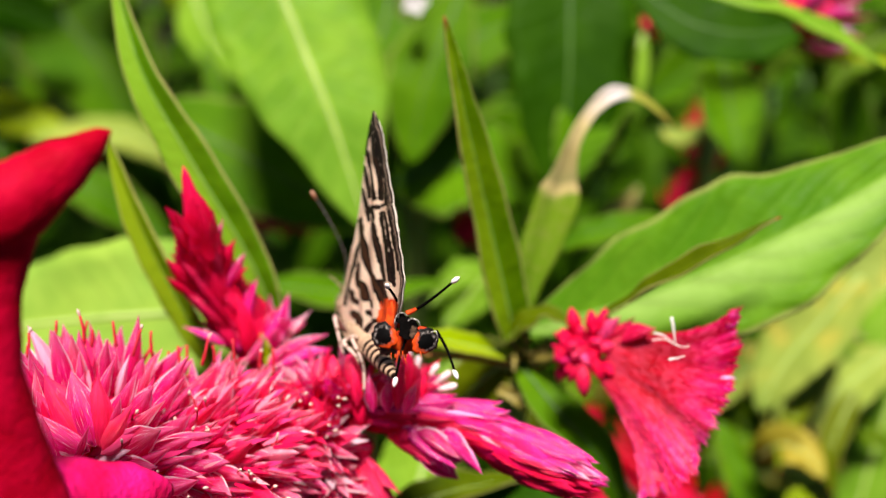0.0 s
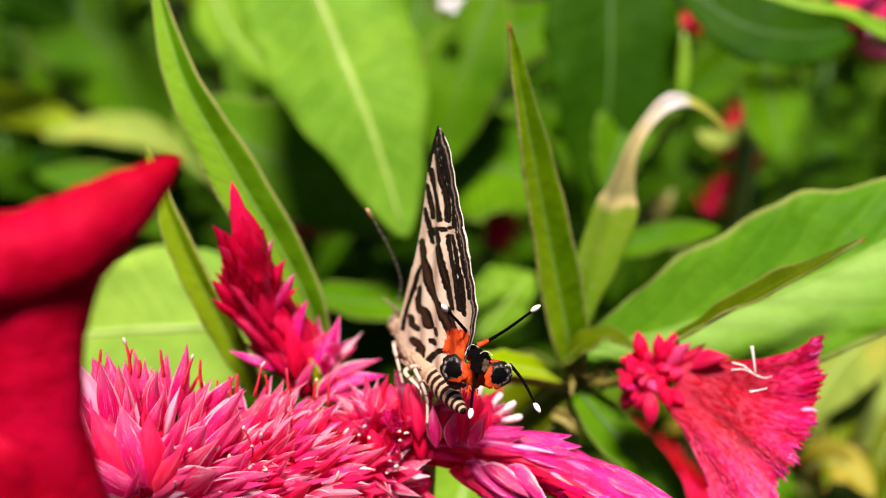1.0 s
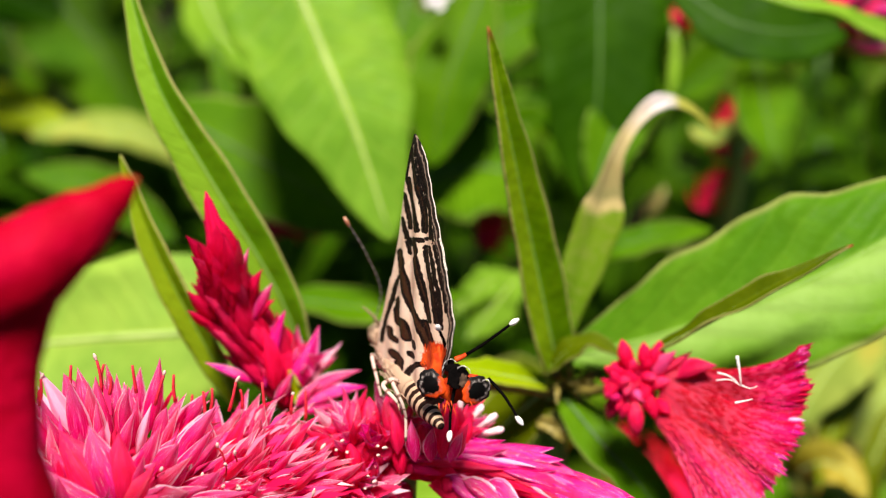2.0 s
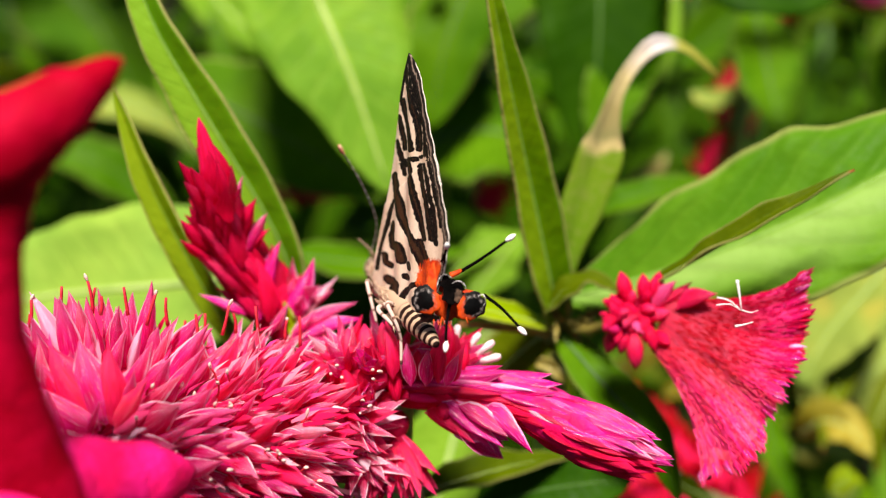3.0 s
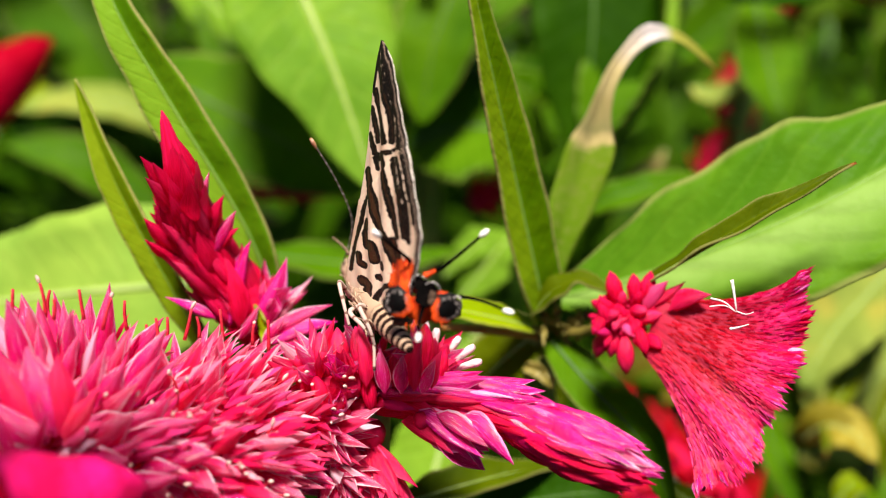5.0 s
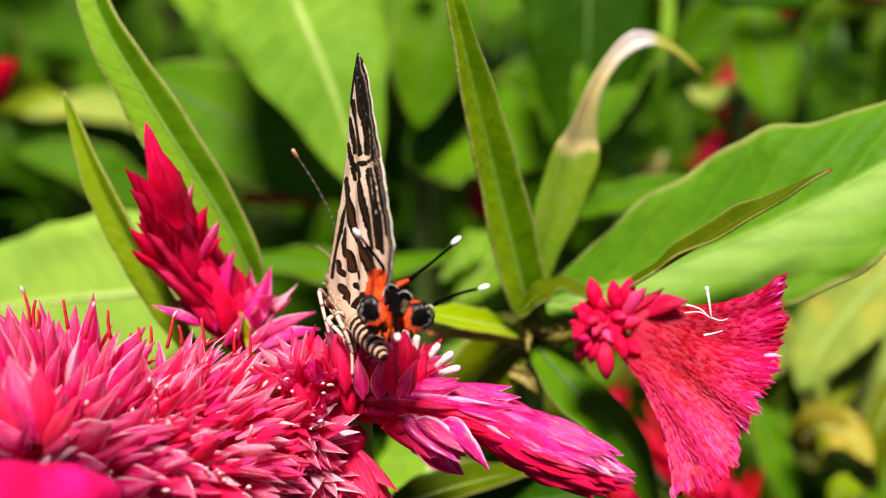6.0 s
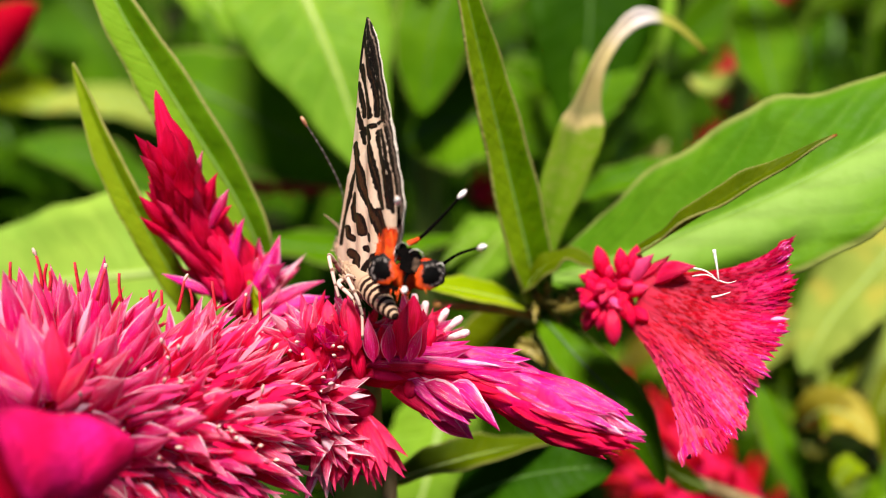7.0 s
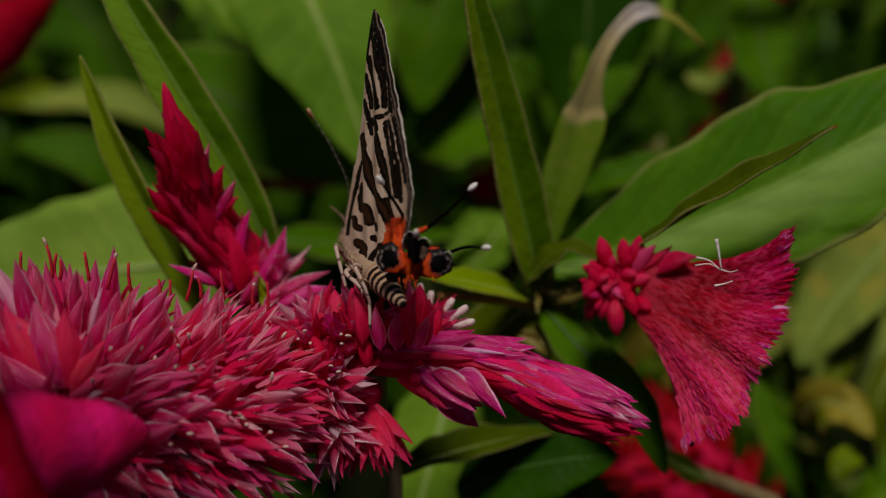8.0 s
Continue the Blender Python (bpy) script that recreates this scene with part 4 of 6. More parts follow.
def fan(plant):
    """The fan-shaped crimson flower: a thick curved comb with a soft nap, a fringed and lobed rim, and a few buds at its foot."""
    rng = random.Random(51)
    pivot = vec((14.28, 94.43, 500.75))
    foot = [vec(p) for p in ((15.21, 93.77, 504.49), (15.60, 92.65, 503.13), (15.69, 92.08, 501.79), (15.49, 91.60, 500.68), (15.10, 91.13, 499.57))]
    middle = [vec(p) for p in ((21.64, 90.14, 504.83), (21.96, 88.24, 502.66), (20.71, 86.26, 500.33), (19.16, 85.71, 498.29), (17.66, 86.03, 496.5))]
    rim = [vec(p) for p in ((26.85, 88.15, 508.00), (26.67, 85.39, 503.84), (24.10, 83.20, 498.73), (22.11, 80.65, 495.32), (18.35, 80.68, 492.89))]
    lines = [spline(row)[0] for row in (foot, middle, rim)]

    def at(a, r):  # a: 0 at the upper side to 1 at the lower; r: 0 at the foot to 1 at the rim
        p, m, q = [line(min(max(a, 0), 1)) for line in lines]
        r *= 1 + r * (0.022 * math.sin(38 * a + 1) + 0.016 * math.sin(83 * a))
        b = 2 * m - (p + q) / 2
        base = (1 - r) ** 2 * p + 2 * r * (1 - r) * b + r * r * q
        fold = -0.2 * math.exp(-((a - 0.55) / 0.13) ** 2) * math.sin(math.pi * min(r, 1) * 0.75) + 0.9 * math.exp(-((a - 0.80) / 0.12) ** 2) * r + 0.7 * math.exp(-((a - 0.2) / 0.16) ** 2) * r
        wave = 0.75 * r * r * math.sin(17 * a + 0.6) + 0.4 * r ** 3 * math.sin(41 * a)
        return base + TO_EYE * (fold + wave) + EYE_UP * 0.3 * wave
    na, nr = 60, 18
    verts = [at(i / na, 0.03 + 0.95 * j / nr) - pivot for i in range(na + 1) for j in range(nr + 1)]
    faces = [(i * (nr + 1) + j, i * (nr + 1) + j + 1, (i + 1) * (nr + 1) + j + 1, (i + 1) * (nr + 1) + j) for i in range(na) for j in range(nr)]
    uvs = [(j / nr, i / na) for i in range(na + 1) for j in range(nr + 1)]
    head = part("flower_fan", mesh_of("flower_fan", verts, faces, COMB, uvs), plant, pivot, "fan-shaped crimson flower with a fringed rim")
    m = head.modifiers.new("thickness", "SOLIDIFY")
    m.thickness, m.offset = 0.9 * MM, 1.0
    verts, faces, uvs = [], [], []
    front = TO_EYE * 0.9 + EYE_UP * 0.1
    for i in range(4400):  # the nap and the fringe of fine bristles, too many to count
        edge = i < 2600
        a = rng.uniform(0, 1)
        r = rng.uniform(0.86, 0.985) if edge else min(math.sqrt(rng.uniform(0.01, 0.95)), 0.97)
        p, p2 = at(a, r) - pivot, at(a, r + 0.1) - pivot
        t = ((p2 - p).normalized() + front * rng.uniform(0.02, 0.16) + EYE_UP * rng.uniform(-.10, .10) + EYE_RIGHT * rng.uniform(-.10, .10)).normalized()
        x = t.cross(front).normalized() * rng.uniform(0.03, 0.07)
        n, k = rng.uniform(0.5, 1.1) * (1.0 if edge else 1.1 - 0.35 * r), len(verts)
        p = p + front * rng.uniform(0.0, 0.16)
        verts += [p - x, p + x, p + t * n * 0.5 + x * 0.9, p + t * n * 0.5 - x * 0.9, p + t * n]
        uvs += [(r, a)] * 5
        faces += [(k, k + 1, k + 2, k + 3), (k + 3, k + 2, k + 4)]
    tagged(part("fringe", mesh_of("fringe", verts, faces, COMB, uvs), head, pivot, "fine pink and crimson fringe"), kind="stuff")
    for i in range(90):  # small pointed tepals along the rim
        a = min(max((i + 0.5 + rng.uniform(-.4, .4)) / 90, 0.0), 1.0)
        p, p2 = at(a, 0.93), at(a, 1.05)
        petal(head, p + front * rng.uniform(-.1, .2), (p2 - p).normalized() + EYE_UP * rng.uniform(-.15, .15), front, rng.uniform(0.9, 1.7), "flame" if rng.random() < 0.5 else "magenta", rng, 1.2)
    for a, b in (((16.04, 92.16, 503.15), (18.83, 92.08, 505.62)), ((17.34, 91.16, 503.34), (20.70, 89.92, 505.62)), ((15.54, 92.07, 502.92), (17.35, 92.16, 505.81))):
        petal(head, a, vec(b) - vec(a), TO_EYE, (vec(b) - vec(a)).length, "crimson", rng, 1.5)

    def bud(at_, direction, length, which):
        part("bud", BUDS[which], head, at_, "", aimed(direction, TO_EYE, length, 1.0))
    rng = random.Random(57)
    for i in range(60):
        a = rng.uniform(0, 2 * math.pi)
        w = way3(-0.5 + 0.9 * math.cos(a), 0.9 * math.sin(a), rng.uniform(0.1, 0.8))
        p = pivot + EYE_RIGHT * rng.uniform(-2.2, 1.6) + EYE_UP * rng.uniform(-1.3, 2.0) + TO_EYE * rng.uniform(0.6, 2.6)
        bud(p, w, rng.uniform(1.6, 2.6), i % 4 != 0)
    for a, b in (((13.46, 93.16, 502.97), (12.72, 94.26, 505.68)), ((14.97, 93.16, 502.95), (14.65, 93.72, 505.68)), ((15.64, 92.71, 503.16), (16.06, 93.34, 506.06)),
                 ((13.79, 91.23, 500.85), (13.92, 90.01, 497.84)), ((13.12, 91.77, 500.86), (12.68, 91.43, 498.67)), ((12.44, 92.41, 501.10), (11.60, 92.32, 498.19)), ((12.27, 93.15, 501.58), (10.91, 93.73, 501.70)), ((14.86, 90.61, 501.99), (15.35, 89.32, 500.12))):
        bud(a, vec(b) - vec(a), (vec(b) - vec(a)).length, 0 if b[2] < 500 else 1)
    return head


fan(plant_b)
tube("stalk", plant_b, [(7.56, 103.31, 494.72), (3.52, 100.35, 496.73), (-1.99, 98.77, 498.15)], 0.5, 0.4, STEM_RUSSET, "russet stalk", rings=10, sides=8)
leaf(plant_b, [(8.63, 113.31, 488.75), (5.34, 111.42, 489.43), (2.18, 110.03, 488.66), (-1.54, 109.40, 487.08)], 4.6, way3(0, 0.9, 0.4), LEAF_YELLOW, "blurred yellow green leaf", seed=18, rib=0.15)
fluff = thing("seed_fluff", (20.92, 85.01, 506.81), "wisp of white fluff caught on the crimson fan flower", "fluff")
for pts, r in (([(20.71, 85.31, 508.88), (20.89, 84.90, 507.87), (21.06, 84.39, 506.61)], 0.16), ([(19.20, 85.22, 507.33), (20.12, 84.66, 507.29), (20.97, 84.39, 506.61)], 0.10), ([(19.10, 84.98, 506.74), (20.16, 84.56, 507.03), (21.06, 84.36, 506.52)], 0.08),
               ([(20.13, 82.54, 506.04), (20.84, 82.59, 506.15), (21.45, 82.22, 506.58)], 0.12), ([(21.06, 84.39, 506.61), (21.65, 83.85, 506.61), (22.28, 83.92, 506.77)], 0.07)):
    tube("fibre", fluff, pts, r, r * 0.3, FLUFF, rings=6, sides=5)

# ---- red flowers behind and below ----
far_a = thing("celosia_plant", (40, 190, 0), "out of focus celosia plant with red flowers and tan stalk", "plant", "celosia plants")
tube("stem", far_a, [(40, 190, -15), (38, 175, 250), (33.45, 111.34, 457.18)], 4.0, 1.6, STEM, "green stem", rings=20)
spike(far_a, [(44.46, 135.11, 441.27), (38.33, 137.47, 449.79), (31.86, 138.54, 455.11), (28.14, 140.28, 459.40)], lambda s: 4.7 - 2.4 * s * s, 70, "far", "blurred red flower spike", (6, 4), (40, 15), 61)
spike(far_a, [(37.21, 133.51, 442.64), (31.19, 134.74, 448.37), (25.25, 135.33, 452.50), (21.16, 136.27, 454.83)], lambda s: 4.5 - 2.6 * s * s, 60, "far", "blurred red flower spike", (6, 4), (40, 15), 62)
tube("stalk", far_a, [(35.21, 105.20, 468.69), (26.70, 105.60, 472.35), (23.35, 105.49, 474.74), (20.87, 106.91, 478.26)], 0.9, 0.5, STEM_TAN, "pale tan stalk")
leaf(far_a, [(27.09, 104.53, 472.37), (23.13, 104.42, 474.76), (18.64, 104.99, 478.84)], 2.6, way3(0, 0.7, 0.7), LEAF_OLIVE, "yellow green leaf beside red flowers", seed=16, rib=0.2)
far_b = thing("celosia_plant", (62, 255, 0), "distant celosia plant with small red flowers", "plant", "celosia plants")
tube("stem", far_b, [(62, 255, -15), (58, 245, 250), (49.52, 190.95, 475.38), (56.18, 202.59, 504.19)], 4.0, 1.2, STEM, "green stem", rings=20)
for k, (pts, r) in enumerate((([(43.10, 184.55, 483.57), (44.52, 185.59, 486.81), (46.44, 186.21, 490.01)], 2.2), ([(51.58, 189.25, 489.85), (50.26, 190.29, 495.10), (45.76, 190.72, 498.82)], 1.7), ([(3.21, 176.98, 480.84), (4.93, 176.62, 482.62), (6.74, 176.45, 484.87)], 2.6),
                              ([(53.44, 193.50, 508.38), (56.61, 194.09, 509.85), (59.25, 194.88, 511.81)], 2.0), ([(36.64, 191.24, 516.13), (38.49, 191.62, 517.08), (39.73, 192.32, 518.80)], 2.0), ([(52.72, 159.35, 522.63), (56.63, 159.14, 524.77), (60.49, 159.55, 528.46)], 5.0),
                              ([(71.75, 179.89, 514.75), (73.70, 180.44, 516.10), (74.67, 180.99, 517.46)], 2.2), ([(-36.40, 177.94, 483.22), (-27.14, 177.75, 482.74), (-19.94, 177.83, 482.94)], 1.6), ([(20.00, 129.07, 469.04), (21.22, 129.83, 470.93), (21.62, 130.29, 472.06)], 1.6), ([(47.94, 191.35, 491.20), (49.07, 194.30, 495.57), (49.81, 197.08, 499.54)], 2.3))):
    spike(far_b, pts, lambda s, r=r: r * (1 - 0.6 * s * s), 24, "magenta" if k == 5 else "far", "small blurred red flower", (r * 1.5, r), (45, 20), 70 + k)
white = thing("white_flower", (-4.44, 170.63, 523.85), "small white flower far behind the leaves", "flower")
rng = random.Random(9)
WHITE_MESH = petal_mesh("petal", WHITE_PETAL, 0.7, 0.3, 0.1)
for i in range(5):
    a = 2 * math.pi * i / 5
    part("petal", WHITE_MESH, white, (-4.44, 170.63, 523.85), "", aimed(way3(math.cos(a), math.sin(a), 0.3), TO_EYE, 2.6))
tube("stalk", white, [(-4.44, 170.63, 523.85), (-4.17, 181.07, 528.34), (-2, 300, 300), (0, 320, -10)], 0.5, 0.9, STEM, rings=16)

# ---- leaves behind ----
rear = thing("celosia_plant", (-6, 215, 0), "leafy plant behind the flowers with broad light and dark leaves", "plant", "celosia plants")
tube("stem", rear, [(-6, 215, -15), (-8, 205, 260), (-6, 190, 480), (-8, 180, 590)], 4.5, 1.2, STEM, "ribbed green stem", rings=24)
REAR = (
    ([(-33.68, 171.89, 559.00), (-26.70, 156.45, 536.81), (-20.06, 146.36, 522.51), (-15.00, 139.00, 512.31), (-10.28, 132.70, 499.38)], 22.0, (0.0, 0.55, 0.85), LEAF_LIGHT, 0.10, 0.46, "broad light green leaf with pale midrib, drooping tip"),
    ([(-9.65, 197.79, 532.34), (-9.40, 188.08, 521.66), (-12.20, 180.97, 512.07), (-14.17, 177.65, 503.85)], 20.0, (0.1, 0.55, 0.8), LEAF_MID, 0.1, 0.45, "mid green leaf"),
    ([(17.93, 190.75, 520.26), (7.51, 182.82, 516.64), (-4.27, 178.62, 511.59), (-14.01, 176.06, 505.26)], 13.0, (0.1, 0.4, 0.9), LEAF_MID, 0.1, 0.5, "mid green leaf"),
    ([(-10.77, 209.51, 502.63), (-6.06, 203.02, 497.26), (-4.89, 197.31, 488.46), (-6.00, 193.55, 479.15)], 13.0, (0.1, 0.6, 0.8), LEAF_SPOTTED, 0.1, 0.45, "pale green leaf with a yellow spot"),
    ([(-48.68, 171.17, 506.50), (-37.60, 166.14, 502.07), (-27.04, 162.14, 497.51), (-13.23, 159.04, 489.83)], 19.0, (0.2, 0.3, 1), LEAF_MID, 0.1, 0.5, "broad green leaf in half shade"),
    ([(21.07, 181.14, 539.20), (20.39, 171.48, 525.95), (19.97, 163.71, 512.07), (18.09, 156.98, 495.41)], 21.0, (0.1, 0.1, 1), LEAF_DARK, 0.12, 0.5, "broad dark green leaf with faint midrib"),
    ([(34.71, 180.81, 517.01), (30.47, 175.19, 508.44), (25.37, 169.65, 500.07), (20.60, 165.72, 490.35)], 9.0, (-0.2, 0.5, 0.9), LEAF_LIGHT, 0.1, 0.5, "light green leaf"),
    ([(49.02, 184.65, 513.25), (49.19, 178.12, 508.14), (49.29, 171.36, 502.49), (50.18, 164.57, 496.77)], 12.5, (0.1, 0.3, 0.9), LEAF_FRESH, 0.2, 0.45, "green leaf with wavy surface"),
    ([(29.13, 163.64, 527.90), (36.85, 157.33, 522.97), (45.84, 155.69, 521.59), (55.43, 157.33, 522.97)], 11.0, (0.0, 0.2, 1), LEAF_DARK, 0.15, 0.5, "dark green leaf"),
    ([(27.76, 143.47, 531.37), (39.78, 139.00, 528.33), (49.06, 136.75, 525.42), (58.04, 134.90, 520.84)], 5.2, (0.1, 0.8, 0.6), LEAF_LIGHT, 0.3, 0.5, "arching light green leaf"),
    ([(53.26, 165.07, 518.10), (58.80, 162.57, 517.26), (65.45, 161.08, 516.24), (75.10, 160.75, 515.43)], 5.0, (0.1, 0.8, 0.6), LEAF_YELLOW, 0.2, 0.4, "yellow green leaf"),
    ([(71.62, 189.69, 512.31), (73.68, 186.23, 503.73), (73.68, 183.14, 496.10), (71.62, 180.45, 489.42)], 8.0, (-0.2, 0.3, 0.9), LEAF_MID, 0.2, 0.45, "green leaf"),
    ([(-54.07, 229.66, 517.79), (-49.74, 222.99, 509.31), (-43.34, 218.75, 504.15), (-33.81, 216.08, 497.52)], 14.0, (0, 0.8, 0.6), LEAF_LIGHT, 0.1, 0.45, "yellow green leaf"),
    ([(-49.34, 215.09, 508.43), (-46.57, 210.50, 502.40), (-44.63, 206.93, 496.24), (-41.76, 203.92, 488.79)], 5.0, (-0.2, 0.5, 0.9), LEAF_MID, 0.3, 0.5, "narrow green leaf"),
    ([(-56.37, 227.93, 473.48), (-65.66, 227.39, 482.81), (-77.77, 226.74, 486.55), (-92.97, 226.27, 485.37)], 11.0, (0, 0.7, 0.7), LEAF_SPOTTED, 0.1, 0.6, "blurred light green leaf"),
    ([(-131.30, 332.42, 478.50), (-118.62, 320.77, 463.00), (-103.69, 311.50, 445.42), (-80.60, 303.52, 425.66)], 40.0, (0.2, 0.2, 1), LEAF_DARK, 0.1, 0.5, "blurred dark green leaf"),
    ([(-59.20, 210.05, 466.60), (-68.38, 210.92, 474.08), (-76.18, 210.84, 479.22), (-89.41, 211.74, 481.45)], 11.0, (0, 0.5, 0.9), LEAF_MID, 0.1, 0.5, "blurred green leaf"),
    ([(-113.66, 298.35, 514.31), (-103.52, 290.46, 500.10), (-91.96, 283.22, 487.52), (-82.67, 275.68, 468.86)], 36.0, (0.1, 0.5, 0.9), LEAF_MID, 0.1, 0.5, "blurred green leaf"),
    ([(-2.19, 154.21, 477.88), (1.48, 153.76, 482.10), (4.18, 153.52, 484.18), (6.93, 154.78, 484.63)], 6.0, (0, 0.7, 0.7), LEAF_LIGHT, 0.15, 0.5, "small blurred light green leaf"),
    ([(-8.39, 175.70, 491.02), (-1.36, 173.96, 494.71), (6.45, 172.04, 495.32), (14.25, 170.22, 490.80)], 24.0, (0.1, 0.6, 0.8), LEAF_FRESH, 0.1, 0.5, "green leaf in shade"),
    ([(-28.73, 137.29, 489.38), (-21.42, 136.98, 488.62), (-11.67, 136.68, 487.87), (0.51, 139.12, 488.57)], 7.0, (0.1, 0.8, 0.6), LEAF_MID, 0.1, 0.5, "green leaf behind the butterfly"),
    ([(16.34, 139.11, 493.89), (20.53, 138.01, 496.50), (26.14, 138.46, 497.61), (32.99, 140.63, 497.66)], 5.0, (0, 0.6, 0.8), LEAF_MID, 0.2, 0.5, "small green leaf"),
    ([(37.49, 189.94, 486.23), (34.97, 186.84, 483.89), (31.43, 184.16, 482.59), (29.31, 182.57, 478.65)], 3.5, (0, 0.4, 0.9), WITHERED, 0.3, 0.5, "withered brown leaf"),
    ([(40.77, 189.15, 497.62), (43.71, 187.59, 496.42), (46.87, 187.79, 496.91), (50.02, 188.57, 498.86)], 5.0, (0, 0.6, 0.8), LEAF_SPOTTED, 0.3, 0.5, "yellowing leaf beside a red flower"),
    ([(3.35, 179.52, 524.49), (-0.29, 174.20, 516.67), (-3.44, 169.94, 508.81), (-5.30, 165.71, 498.32)], 14.0, (0.1, 0.6, 0.7), LEAF_MID, 0.1, 0.5, "light leaf with a yellow spot"),
    ([(0.09, 151.00, 475.27), (3.47, 150.76, 480.01), (5.97, 151.09, 483.49), (8.49, 152.01, 485.79)], 9.0, (0.1, 0.8, 0.6), LEAF_LIGHT, 0.1, 0.5, "blurred light green leaf"),
    ([(-2.49, 144.91, 470.87), (2.44, 143.12, 471.78), (7.28, 141.45, 470.32), (12.14, 140.36, 467.63)], 8.0, (0.0, 0.8, 0.6), LEAF_LIGHT, 0.1, 0.5, "blurred light green leaf"),
    ([(1.32, 133.03, 478.83), (5.38, 132.72, 478.08), (9.44, 131.51, 475.07), (13.68, 131.10, 468.73)], 10.0, (0, 0.5, 0.9), LEAF_OLIVE, 0.1, 0.5, "olive leaf below the fork"),
    ([(-1.33, 205.67, 507.0), (-3.68, 198.43, 500.25), (-5.33, 191.33, 493.82), (-6.51, 184.29, 487.53)], 13.5, (0.1, 0.6, 0.8), LEAF_SOFT, 0.1, 0.62, "yellow green leaf with a decayed spot"),
    ([(19.06, 155.43, 497.44), (22.36, 160.99, 505.57), (26.8, 167.79, 514.12), (30.94, 174.91, 523.42)], 11.0, (0.1, 0.3, 0.9), LEAF_FRESH, 0.12, 0.5, "broad green leaf behind the curled leaf"),
    ([(-48.11, 191.23, 499.14), (-37.44, 185.04, 494.71), (-27.36, 179.91, 490.22), (-13.89, 173.76, 483.32)], 20.0, (0.1, 0.7, 0.7), LEAF_LIGHT, 0.1, 0.5, "broad light green leaf in half shade"),
)
for k, (pts, w, facing, material, fold, belly, label) in enumerate(REAR):
    leaf(rear, pts, w, way3(*facing), material, label, fold=fold, belly=belly, wave=0.5, seed=100 + k, rib=0.022 * w + 0.1, thick=0.25)
right = thing("leafy_plant", (80, 235, 0), "pale decaying leaves behind the fan flower", "plant")
tube("stem", right, [(80, 235, -15), (78, 225, 250), (74, 215, 470)], 4.0, 1.5, STEM, "green stem", rings=20)
